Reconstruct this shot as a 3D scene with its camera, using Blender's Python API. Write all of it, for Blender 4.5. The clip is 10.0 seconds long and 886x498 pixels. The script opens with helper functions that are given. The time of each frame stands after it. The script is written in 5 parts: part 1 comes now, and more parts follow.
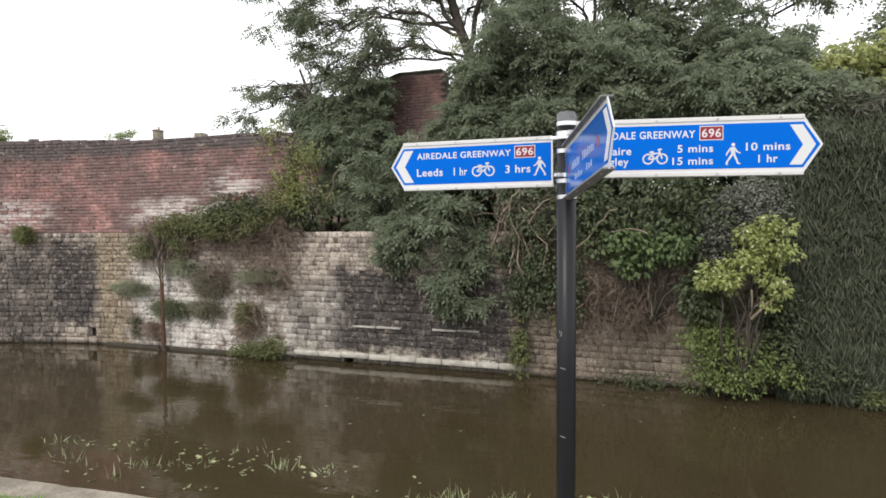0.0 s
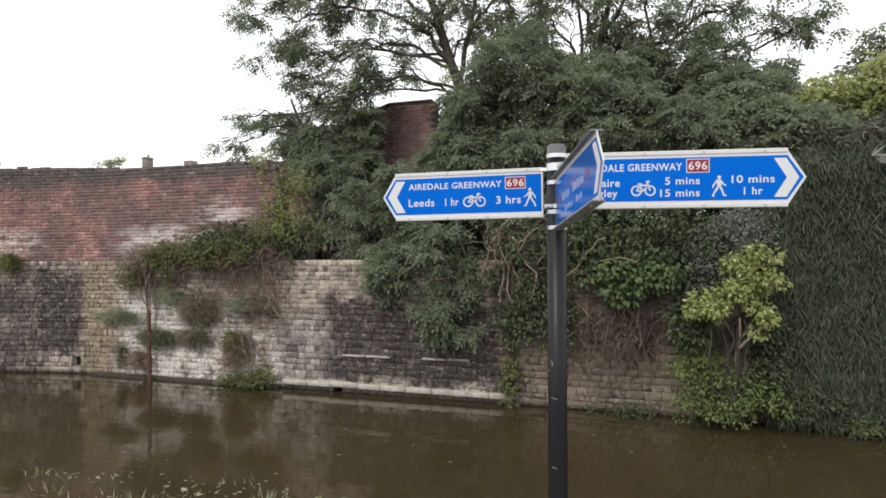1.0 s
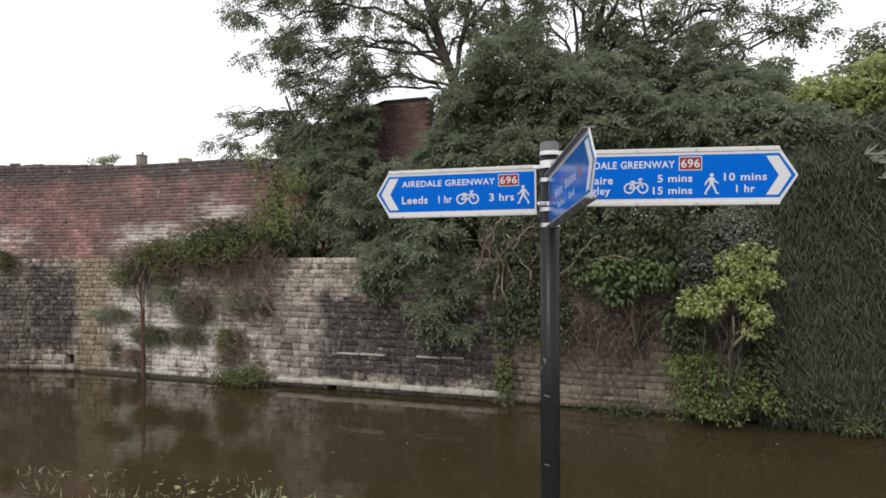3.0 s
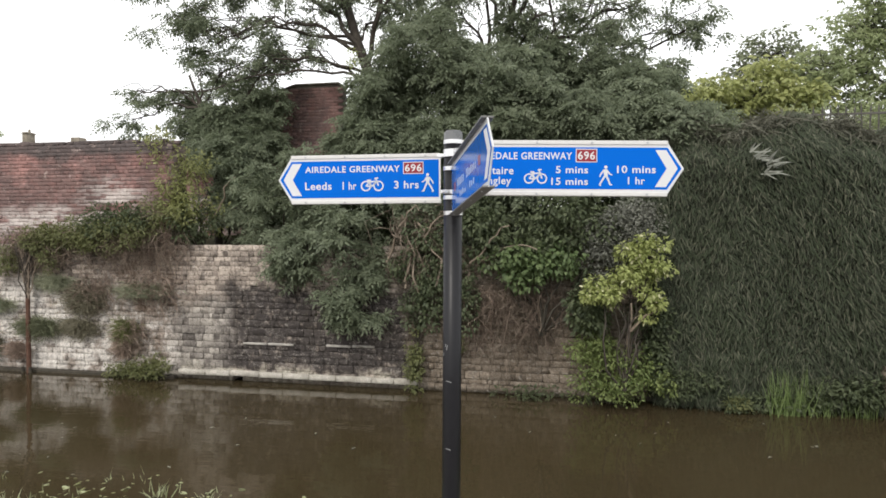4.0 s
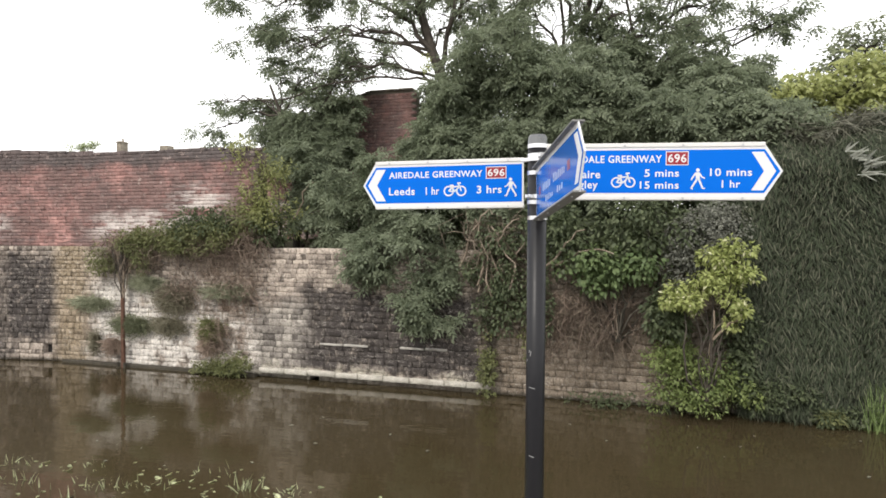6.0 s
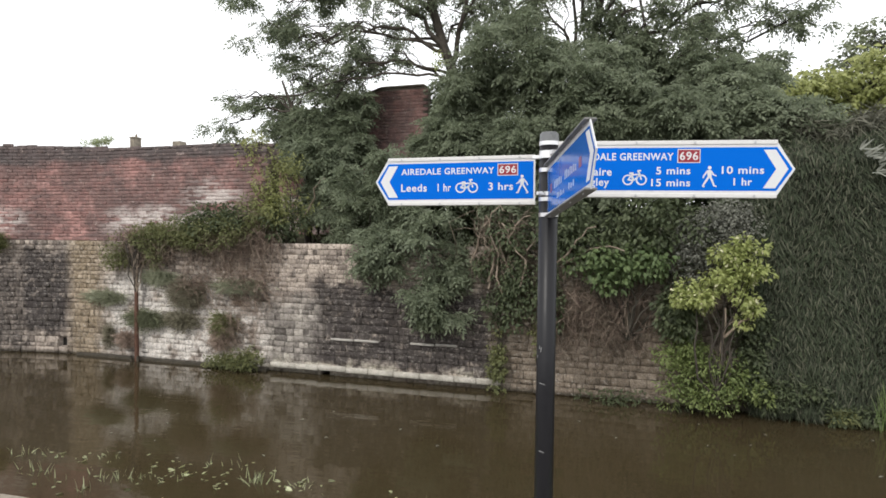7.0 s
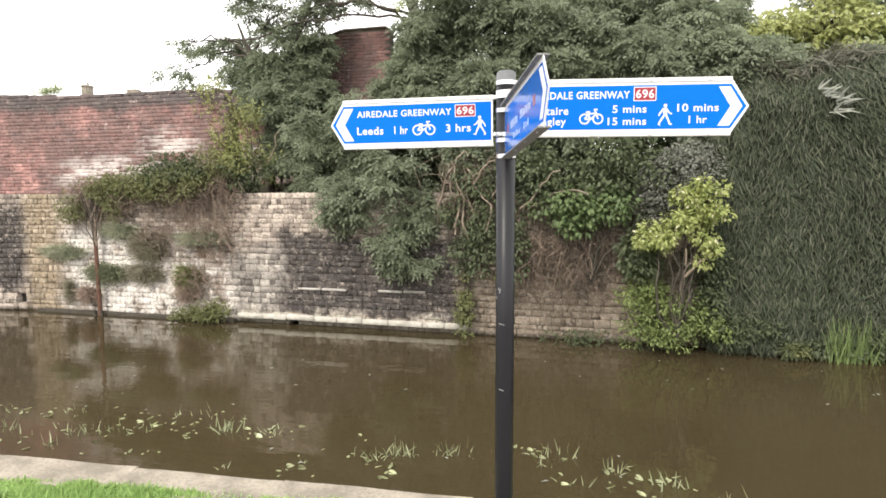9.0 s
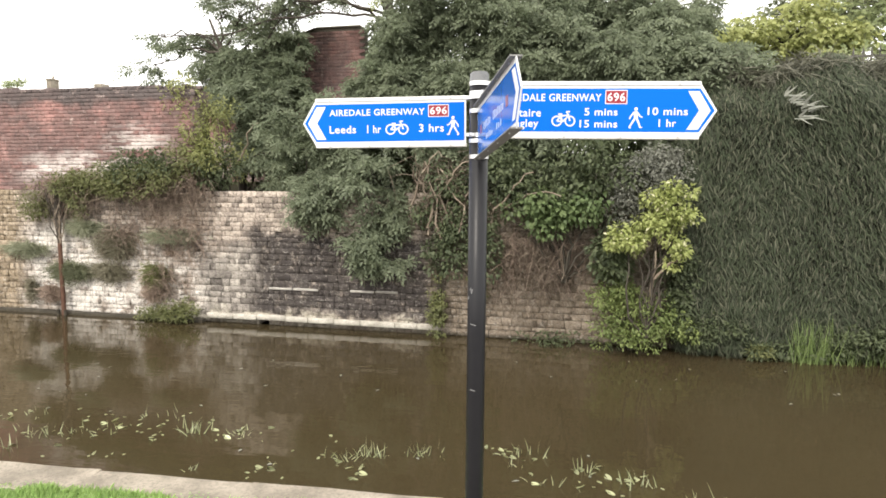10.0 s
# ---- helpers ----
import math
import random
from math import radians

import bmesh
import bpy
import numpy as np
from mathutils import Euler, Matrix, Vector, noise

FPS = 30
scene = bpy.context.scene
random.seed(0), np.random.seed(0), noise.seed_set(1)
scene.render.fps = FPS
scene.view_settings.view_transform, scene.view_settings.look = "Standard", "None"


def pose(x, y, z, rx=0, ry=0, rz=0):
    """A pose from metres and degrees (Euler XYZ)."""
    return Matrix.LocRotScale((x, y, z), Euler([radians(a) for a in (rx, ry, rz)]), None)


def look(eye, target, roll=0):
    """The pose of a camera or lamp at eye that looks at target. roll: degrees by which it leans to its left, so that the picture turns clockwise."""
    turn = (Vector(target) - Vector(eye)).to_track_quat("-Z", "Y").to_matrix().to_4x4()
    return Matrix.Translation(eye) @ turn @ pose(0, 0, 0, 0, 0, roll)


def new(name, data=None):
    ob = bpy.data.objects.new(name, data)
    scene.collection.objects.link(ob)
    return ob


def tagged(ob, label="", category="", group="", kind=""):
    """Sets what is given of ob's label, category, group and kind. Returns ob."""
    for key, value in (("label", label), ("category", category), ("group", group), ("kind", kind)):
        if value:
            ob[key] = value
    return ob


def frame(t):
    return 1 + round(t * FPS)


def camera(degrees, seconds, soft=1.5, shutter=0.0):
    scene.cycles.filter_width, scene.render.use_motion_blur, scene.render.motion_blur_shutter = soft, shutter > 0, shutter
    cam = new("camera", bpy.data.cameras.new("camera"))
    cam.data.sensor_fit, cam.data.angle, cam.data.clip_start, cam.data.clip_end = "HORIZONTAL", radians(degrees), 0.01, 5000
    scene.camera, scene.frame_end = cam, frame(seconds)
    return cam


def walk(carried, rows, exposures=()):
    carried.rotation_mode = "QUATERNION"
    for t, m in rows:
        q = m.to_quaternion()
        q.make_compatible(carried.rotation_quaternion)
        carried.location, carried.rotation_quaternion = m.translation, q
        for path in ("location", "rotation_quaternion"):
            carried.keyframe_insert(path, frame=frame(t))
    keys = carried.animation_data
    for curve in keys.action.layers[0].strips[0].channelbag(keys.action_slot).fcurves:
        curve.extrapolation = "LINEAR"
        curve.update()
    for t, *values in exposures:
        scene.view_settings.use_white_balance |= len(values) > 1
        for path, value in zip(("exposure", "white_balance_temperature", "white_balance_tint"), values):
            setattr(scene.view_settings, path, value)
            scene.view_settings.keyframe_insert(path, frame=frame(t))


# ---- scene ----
cam = camera(69.5, 10.0, soft=1.65)
PATH = [
    (0, (0.422, -2.554, 1.724), (-0.274, -0.681, 1.637), -0.6),
    (0.5, (0.424, -2.568, 1.733), (-0.271, -0.693, 1.679), -0.7),
    (1, (0.419, -2.574, 1.733), (-0.245, -0.688, 1.733), -0.5),
    (1.5, (0.417, -2.572, 1.734), (-0.224, -0.678, 1.762), -0.3),
    (2, (0.417, -2.57, 1.733), (-0.233, -0.679, 1.77), -0.4),
    (3.5, (0.444, -2.566, 1.727), (-0.197, -0.672, 1.692), -0.3),
    (4, (0.47, -2.556, 1.724), (0.077, -0.595, 1.682), 0.1),
    (4.5, (0.49, -2.546, 1.722), (0.326, -0.553, 1.675), 0.8),
    (5, (0.453, -2.535, 1.714), (0.048, -0.579, 1.621), 0.3),
    (5.5, (0.419, -2.551, 1.719), (-0.118, -0.627, 1.623), 0.2),
    (6, (0.413, -2.568, 1.73), (-0.189, -0.661, 1.698), 0.2),
    (7.5, (0.418, -2.593, 1.73), (-0.216, -0.698, 1.663), 0.4),
    (8, (0.435, -2.591, 1.709), (-0.141, -0.7, 1.405), 0.3),
    (8.5, (0.454, -2.565, 1.692), (-0.066, -0.676, 1.289), 0.1),
    (9, (0.453, -2.561, 1.712), (-0.085, -0.646, 1.505), -0.5),
    (9.5, (0.455, -2.553, 1.715), (-0.057, -0.626, 1.556), -0.2),
    (10, (0.456, -2.556, 1.709), (-0.001, -0.619, 1.504), 0.2),
]
walk(cam, [(t, look(eye, target, roll)) for t, eye, target, roll in PATH],
     [(0, 0.38, 6500, 10), (1.0, 0.15, 6500, 10), (2.0, -0.1, 6500, 10), (3.5, 0.02, 6500, 10), (4.0, 0.35, 6600, 10), (4.5, 0.68, 6800, 10), (5.5, 0.95, 6900, 10), (6.2, 0.5, 6600, 10), (7.5, 0.33, 6500, 10), (8.0, 0.55, 6700, 10), (8.5, 1.05, 6800, 10), (9.0, 1.15, 6800, 10), (10, 1.1, 6900, 10)])

# ---- light ----
world = bpy.data.worlds.new("world")
scene.world = world
world.use_nodes = True
wn = world.node_tree
sky = wn.nodes.new("ShaderNodeTexSky")
sky.sky_type, sky.sun_disc = "NISHITA", False
sky.sun_elevation, sky.sun_rotation = radians(48), radians(200)
sky.air_density, sky.dust_density, sky.ozone_density = 1.0, 4.0, 1.0
cloud = wn.nodes.new("ShaderNodeMix")
cloud.data_type = "RGBA"
cloud.inputs[0].default_value = 0.88
cloud.inputs[7].default_value = (11.2, 11.3, 11.4, 1)
wn.links.new(sky.outputs[0], cloud.inputs[6])
wn.links.new(cloud.outputs[2], wn.nodes["Background"].inputs[0])
wn.nodes["Background"].inputs[1].default_value = 0.12
sun_data = bpy.data.lights.new("sun", "SUN")
sun_data.energy, sun_data.angle, sun_data.color = 1.3, radians(14), (1.0, 0.96, 0.9)
sun = new("sun", sun_data)
sun.matrix_world = look((-4, -10, 14), (0, 6, 0))

# ---- helpers of the scene ----
rng = np.random.default_rng(7)
WATER = -0.45
WALL = 6.15


def bank(x):
    return 0.635 + 0.062 * (x + 0.4)


def verge_line(x):
    """The grass strip bends away from the coping towards the west."""
    return 0.67 + 0.062 * (x + 0.4) - 0.035 * np.clip(-np.asarray(x, float), 0, 5)


def wall_y(x):
    d = np.maximum(0.0, -8.5 - np.asarray(x, float))
    return WALL - np.where(d < 3.2, 0.06 * d * d, 0.6144 + 0.384 * (d - 3.2))


def part(name, me, material, parent=None, label="", m=None):
    if isinstance(me, bmesh.types.BMesh):
        bm, me = me, bpy.data.meshes.new(name)
        bmesh.ops.recalc_face_normals(bm, faces=bm.faces)
        bm.to_mesh(me)
        bm.free()
    if material and not me.materials:
        me.materials.append(material)
    ob = new(name, me)
    if parent:
        ob.parent = parent
    if m is not None:
        ob.matrix_basis = m
    if label:
        tagged(ob, label)
    return ob


def fast_mesh(name, verts, tris, smooth=False):
    me = bpy.data.meshes.new(name)
    verts, tris = np.asarray(verts, np.float32), np.asarray(tris, np.int32)
    k = tris.shape[1]
    me.vertices.add(len(verts))
    me.vertices.foreach_set("co", verts.ravel())
    me.loops.add(tris.size)
    me.loops.foreach_set("vertex_index", tris.ravel())
    me.polygons.add(len(tris))
    me.polygons.foreach_set("loop_start", np.arange(0, tris.size, k, dtype=np.int32))
    if smooth:
        me.polygons.foreach_set("use_smooth", np.ones(len(tris), bool))
    me.update(calc_edges=True)
    return me


def box(bm, x0, x1, y0, y1, z0, z1, bevel=0.0):
    vs = [bm.verts.new((x, y, z)) for x in (x0, x1) for y in (y0, y1) for z in (z0, z1)]
    fs = [bm.faces.new([vs[i] for i in f]) for f in ((0, 1, 3, 2), (4, 6, 7, 5), (0, 4, 5, 1), (2, 3, 7, 6), (0, 2, 6, 4), (1, 5, 7, 3))]
    if bevel:
        es = {e for f in fs for e in f.edges}
        bmesh.ops.bevel(bm, geom=list(es), offset=bevel, segments=2, affect="EDGES", profile=0.5)
    return bm


def cyl(bm, x, y, z0, z1, r, n=24, r2=None):
    m = Matrix.Translation((x, y, (z0 + z1) / 2))
    bmesh.ops.create_cone(bm, cap_ends=True, segments=n, radius1=r, radius2=r if r2 is None else r2, depth=z1 - z0, matrix=m)
    return bm


def unit(v):
    return v / np.maximum(np.linalg.norm(v, axis=-1, keepdims=True), 1e-9)


def tube_arrays(pts, radii, sides=6):
    pts, radii = np.asarray(pts, float), np.asarray(radii, float)
    d = unit(np.gradient(pts, axis=0))
    ref = np.where(np.abs(d[:, 2:3]) > 0.9, [[1.0, 0, 0]], [[0, 0, 1.0]])
    s = unit(np.cross(d, ref))
    u = np.cross(s, d)
    a = np.arange(sides) * 2 * math.pi / sides
    ring = pts[:, None] + radii[:, None, None] * (np.cos(a)[None, :, None] * s[:, None] + np.sin(a)[None, :, None] * u[:, None])
    n = len(pts)
    i = np.arange(n - 1)[:, None] * sides
    j = np.arange(sides)[None]
    k = (j + 1) % sides
    q = np.stack([i + j, i + k, i + sides + k, i + sides + j], -1).reshape(-1, 4)
    return ring.reshape(-1, 3), q


def tubes(name, list_of):
    vs, fs, n = [], [], 0
    for pts, radii, sides in list_of:
        v, f = tube_arrays(pts, radii, sides)
        vs.append(v)
        fs.append(f + n)
        n += len(v)
    return fast_mesh(name, np.concatenate(vs), np.concatenate(fs), True)


def bend(a, b, sag=0.0, n=7, wob=0.05):
    a, b = np.asarray(a, float), np.asarray(b, float)
    t = np.linspace(0, 1, n)[:, None]
    p = a + (b - a) * t
    p[:, 2] += sag * 4 * (t * (1 - t))[:, 0]
    p[1:-1] += rng.normal(0, wob * np.linalg.norm(b - a) * 0.3, (n - 2, 3))
    return p


# ---- materials ----
def material(name):
    mat = bpy.data.materials.new(name)
    mat.use_nodes = True
    return mat, mat.node_tree, mat.node_tree.nodes["Principled BSDF"]


class Net:
    """Short names for the nodes of one material."""

    def __init__(self, nt):
        self.nt = nt
        self.geo = self.n("ShaderNodeNewGeometry")
        self.pos = self.geo.outputs["Position"]
        sep = self.n("ShaderNodeSeparateXYZ")
        nt.links.new(self.pos, sep.inputs[0])
        self.x, self.y, self.z = sep.outputs

    def n(self, kind):
        return self.nt.nodes.new(kind)

    def put(self, sock, v):
        if hasattr(v, "is_output"):
            self.nt.links.new(v, sock)
        else:
            sock.default_value = v

    def math(self, op, a, b=0.0, c=0.0, clamp=False):
        m = self.n("ShaderNodeMath")
        m.operation, m.use_clamp = op, clamp
        for s, v in zip(m.inputs, (a, b, c)):
            self.put(s, v)
        return m.outputs[0]

    def noise(self, scale, detail=4.0, rough=0.55, stretch=None):
        t = self.n("ShaderNodeTexNoise")
        src = self.pos
        if stretch:
            mp = self.n("ShaderNodeMapping")
            mp.inputs["Scale"].default_value = stretch
            self.put(mp.inputs[0], self.pos)
            src = mp.outputs[0]
        self.put(t.inputs["Vector"], src)
        t.inputs["Scale"].default_value, t.inputs["Detail"].default_value, t.inputs["Roughness"].default_value = scale, detail, rough
        return t.outputs[0]

    def step(self, v, a, b):
        r = self.n("ShaderNodeMapRange")
        r.interpolation_type = "SMOOTHSTEP"
        for k, s in enumerate((v, a, b, 0.0, 1.0)):
            self.put(r.inputs[k], s)
        return r.outputs[0]

    def span(self, v, a, b, soft):
        return self.math("MULTIPLY", self.step(v, a - soft, a + soft), self.math("SUBTRACT", 1.0, self.step(v, b - soft, b + soft)))

    def mix(self, f, a, b, kind="MIX"):
        m = self.n("ShaderNodeMix")
        m.data_type, m.blend_type = "RGBA", kind
        self.put(m.inputs[0], f)
        self.put(m.inputs[6], (*a, 1) if isinstance(a, tuple) else a)
        self.put(m.inputs[7], (*b, 1) if isinstance(b, tuple) else b)
        return m.outputs[2]

    def piece(self):
        """A value of its own for each piece, joined or not."""
        info = self.n("ShaderNodeObjectInfo")
        return self.math("FRACT", self.math("ADD", info.outputs["Random"], self.geo.outputs["Random Per Island"]))

    def bump(self, h, strength, distance=0.01):
        b = self.n("ShaderNodeBump")
        b.inputs["Strength"].default_value, b.inputs["Distance"].default_value = strength, distance
        self.put(b.inputs["Height"], h)
        return b.outputs[0]


def plain(name, colour, rough=0.5, metal=0.0, vary=0.12, scale=20.0, bumpy=0.0, coat=0.0):
    mat, nt, b = material(name)
    g = Net(nt)
    f = g.math("MULTIPLY", g.math("SUBTRACT", g.noise(scale), 0.5), 2 * vary)
    g.put(b.inputs["Base Color"], g.mix(g.math("ADD", 0.5, f), tuple(c * (1 - vary) for c in colour), tuple(min(1, c * (1 + vary)) for c in colour)))
    g.put(b.inputs["Roughness"], g.math("ADD", rough, g.math("MULTIPLY", f, 0.5), clamp=True))
    b.inputs["Metallic"].default_value = metal
    b.inputs["Coat Weight"].default_value = coat
    if bumpy:
        g.put(b.inputs["Normal"], g.bump(g.noise(scale * 3), bumpy))
    return mat


def stone_material(name="sooty_sandstone", tone=None):
    mat, nt, b = material(name)
    g = Net(nt)
    r = g.piece() if tone is None else g.math("MULTIPLY", g.noise(7, 4), tone)
    wob = g.math("SUBTRACT", g.noise(2.6, 7, 0.68), 0.5)
    x = g.math("ADD", g.x, g.math("MULTIPLY", wob, 1.0))
    z = g.math("ADD", g.z, g.math("MULTIPLY", g.math("SUBTRACT", g.noise(3.3, 7, 0.68), 0.5), 0.8))
    edge = g.math("ADD", g.x, g.math("MULTIPLY", wob, 0.3))
    fine = g.noise(28, 5)
    patch = g.noise(3.2, 6, 0.62)
    col = g.mix(r, (0.2, 0.165, 0.142), (0.57, 0.487, 0.415))
    col = g.mix(g.math("MULTIPLY", g.span(edge, -9.5, -8.8, 0.2), 0.5), col, (0.33, 0.245, 0.125))
    col = g.mix(g.math("MULTIPLY", g.step(x, -2.1, -1.7), 0.7), col, (0.15, 0.115, 0.075))
    # limewash and salts
    lime = g.math("MULTIPLY", g.span(x, -8.7, -5.45, 0.25), g.math("SUBTRACT", 1.0, g.step(z, 0.75, 1.15)))
    lime = g.math("MULTIPLY", lime, g.step(g.math("ADD", patch, g.math("MULTIPLY", r, 0.07)), 0.385, 0.55))
    col = g.mix(g.math("MULTIPLY", lime, 0.92), col, (0.82, 0.775, 0.72))
    brown = g.math("MULTIPLY", g.span(x, -6.5, -5.4, 0.25), g.span(z, -0.15, 1.3, 0.2))
    brown = g.math("MAXIMUM", brown, g.math("MULTIPLY", g.span(x, -7.2, -6.6, 0.2), g.span(z, 0.35, 0.9, 0.2)))
    col = g.mix(g.math("MULTIPLY", g.math("MULTIPLY", brown, g.step(g.noise(4.5, 6, 0.7), 0.36, 0.56)), 0.8), col, (0.17, 0.115, 0.078))
    grey = g.math("MULTIPLY", g.span(x, -5.45, -4.5, 0.15), g.math("SUBTRACT", 1.0, g.step(z, 0.55, 0.85)))
    col = g.mix(g.math("MULTIPLY", grey, 0.6), col, g.mix(r, (0.12, 0.115, 0.11), (0.5, 0.48, 0.44)))
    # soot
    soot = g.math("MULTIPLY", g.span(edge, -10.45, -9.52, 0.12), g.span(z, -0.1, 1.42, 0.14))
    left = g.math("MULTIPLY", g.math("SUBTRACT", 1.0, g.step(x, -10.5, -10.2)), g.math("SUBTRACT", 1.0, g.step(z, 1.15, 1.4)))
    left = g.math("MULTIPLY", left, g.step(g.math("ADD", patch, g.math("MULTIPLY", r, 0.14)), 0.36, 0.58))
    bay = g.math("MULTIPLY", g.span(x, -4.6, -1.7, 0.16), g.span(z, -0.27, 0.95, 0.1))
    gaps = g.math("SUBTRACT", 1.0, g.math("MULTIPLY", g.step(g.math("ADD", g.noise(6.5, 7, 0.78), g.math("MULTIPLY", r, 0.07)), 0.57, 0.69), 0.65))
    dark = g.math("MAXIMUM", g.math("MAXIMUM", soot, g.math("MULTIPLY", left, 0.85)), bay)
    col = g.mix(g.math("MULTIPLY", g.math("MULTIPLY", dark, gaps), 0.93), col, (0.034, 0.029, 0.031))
    streak = g.step(g.noise(3.0, 6, 0.65, (2.6, 2.6, 0.35)), 0.5, 0.68)
    col = g.mix(g.math("MULTIPLY", streak, 0.32), col, (0.075, 0.062, 0.048))
    blotch = g.math("MULTIPLY", g.step(g.noise(8, 6, 0.75), 0.52, 0.66), 0.38)
    col = g.mix(blotch, col, (0.06, 0.052, 0.045))
    # pale salts just over the water
    tide = g.math("MULTIPLY", g.span(z, -0.46, -0.27, 0.05), g.span(x, -5.5, -1.6, 0.2))
    col = g.mix(g.math("MULTIPLY", tide, g.step(patch, 0.36, 0.6)), col, (0.46, 0.43, 0.36))
    wet = g.math("SUBTRACT", 1.0, g.step(g.z, -0.43, -0.36))
    col = g.mix(g.math("MULTIPLY", wet, 0.75), col, (0.05, 0.042, 0.028))
    col = g.mix(g.math("MULTIPLY", g.math("SUBTRACT", fine, 0.35), 0.75), col, (0.04, 0.036, 0.03))
    # worn faces: dark hollows and pale flakes a few centimetres wide
    flake = g.noise(15, 8, 0.82, (0.75, 0.75, 1.5))
    col = g.mix(g.math("MULTIPLY", g.step(flake, 0.54, 0.64), 0.62), col, (0.045, 0.038, 0.036))
    col = g.mix(g.math("MULTIPLY", g.step(flake, 0.46, 0.36), 0.5), col, (0.6, 0.56, 0.51))
    grit = g.math("ADD", g.math("MULTIPLY", g.noise(48, 4, 0.7), 0.6), g.math("MULTIPLY", g.noise(17, 6, 0.75), 0.6))
    col = g.mix(g.math("MULTIPLY", g.step(grit, 0.58, 0.74), 0.7), col, (0.05, 0.044, 0.038))
    col = g.mix(g.math("MULTIPLY", g.step(grit, 0.58, 0.44), 0.3), col, (0.52, 0.48, 0.42))
    g.put(b.inputs["Base Color"], col)
    b.inputs["Roughness"].default_value = 0.92
    b.inputs["Specular IOR Level"].default_value = 0.25
    g.put(b.inputs["Normal"], g.bump(g.math("ADD", fine, g.noise(60, 4, 0.7)), 0.6, 0.008))
    return mat


def brick_material(name="weathered_brick", sooty_top=0.88):
    mat, nt, b = material(name)
    g = Net(nt)
    r = g.piece()
    patch = g.noise(1.7, 7, 0.68, (1.0, 1.0, 0.7))
    fine = g.noise(26, 5)
    col = g.mix(r, (0.25, 0.138, 0.125), (0.49, 0.275, 0.245))
    sooty = g.math("MULTIPLY", g.step(g.math("ADD", patch, g.math("MULTIPLY", r, 0.14)), 0.46, 0.68), 0.75)
    col = g.mix(sooty, col, (0.1, 0.076, 0.072))
    zz = g.math("ADD", g.z, g.math("MULTIPLY", g.math("SUBTRACT", g.noise(2.2, 5), 0.5), 0.5))
    top = g.step(zz, 2.86, 3.03)
    col = g.mix(g.math("MULTIPLY", top, sooty_top), col, (0.085, 0.078, 0.077))
    smear = g.math("MULTIPLY", g.step(g.noise(3.6, 7, 0.72, (0.5, 0.5, 2.4)), 0.48, 0.64), 0.55)
    col = g.mix(smear, col, (0.105, 0.082, 0.08))
    # lime streaks along the courses
    salt = g.noise(2.4, 6, 0.68, (0.55, 0.55, 2.6))
    band = g.math("MAXIMUM", g.span(zz, 1.72, 2.12, 0.14), g.math("MULTIPLY", g.span(zz, 2.1, 2.5, 0.14), g.span(g.x, -7.0, -5.9, 0.4)))
    side = g.math("MAXIMUM", g.span(g.x, -8.7, -5.9, 0.35), g.math("SUBTRACT", 1.0, g.step(g.x, -10.6, -10.2)))
    salt = g.math("MULTIPLY", g.step(g.math("ADD", salt, g.math("MULTIPLY", r, 0.12)), 0.47, 0.58), g.math("MULTIPLY", band, side))
    col = g.mix(g.math("MULTIPLY", salt, 0.85), col, (0.55, 0.50, 0.47))
    specks = g.math("MULTIPLY", g.step(g.noise(9, 7, 0.8), 0.57, 0.68), 0.65)
    col = g.mix(specks, col, (0.5, 0.4, 0.36))
    col = g.mix(g.math("MULTIPLY", g.math("SUBTRACT", fine, 0.35), 0.6), col, (0.05, 0.035, 0.03))
    grit = g.noise(13, 6, 0.78, (0.6, 0.6, 1.6))
    col = g.mix(g.math("MULTIPLY", g.step(grit, 0.53, 0.68), 0.7), col, (0.085, 0.062, 0.062))
    col = g.mix(g.math("MULTIPLY", g.step(grit, 0.46, 0.3), 0.4), col, (0.45, 0.33, 0.29))
    g.put(b.inputs["Base Color"], col)
    b.inputs["Roughness"].default_value = 0.9
    b.inputs["Specular IOR Level"].default_value = 0.25
    g.put(b.inputs["Normal"], g.bump(fine, 0.7, 0.012))
    return mat


def leaf_material(name, dark, light, thin=0.3, rough=0.55, odd=None, drift=None):
    mat, nt, b = material(name)
    g = Net(nt)
    r = g.geo.outputs["Random Per Island"]
    f = g.math("ADD", g.math("MULTIPLY", r, 0.6), g.math("MULTIPLY", g.noise(1.3, 3), 0.45), clamp=True)
    col = g.mix(f, dark, light)
    if drift:
        col = g.mix(g.math("MULTIPLY", g.step(g.noise(1.1, 4, 0.6), 0.44, 0.62), 0.75), col, drift)
    if odd:
        col = g.mix(g.step(r, 0.94, 0.96), col, odd)
    g.put(b.inputs["Base Color"], col)
    b.inputs["Roughness"].default_value = rough
    b.inputs["Specular IOR Level"].default_value = 0.35
    t = g.n("ShaderNodeBsdfTranslucent")
    g.put(t.inputs[0], col)
    mx = g.n("ShaderNodeMixShader")
    mx.inputs[0].default_value = thin
    nt.links.new(b.outputs[0], mx.inputs[1])
    nt.links.new(t.outputs[0], mx.inputs[2])
    nt.links.new(mx.outputs[0], nt.nodes["Material Output"].inputs[0])
    return mat


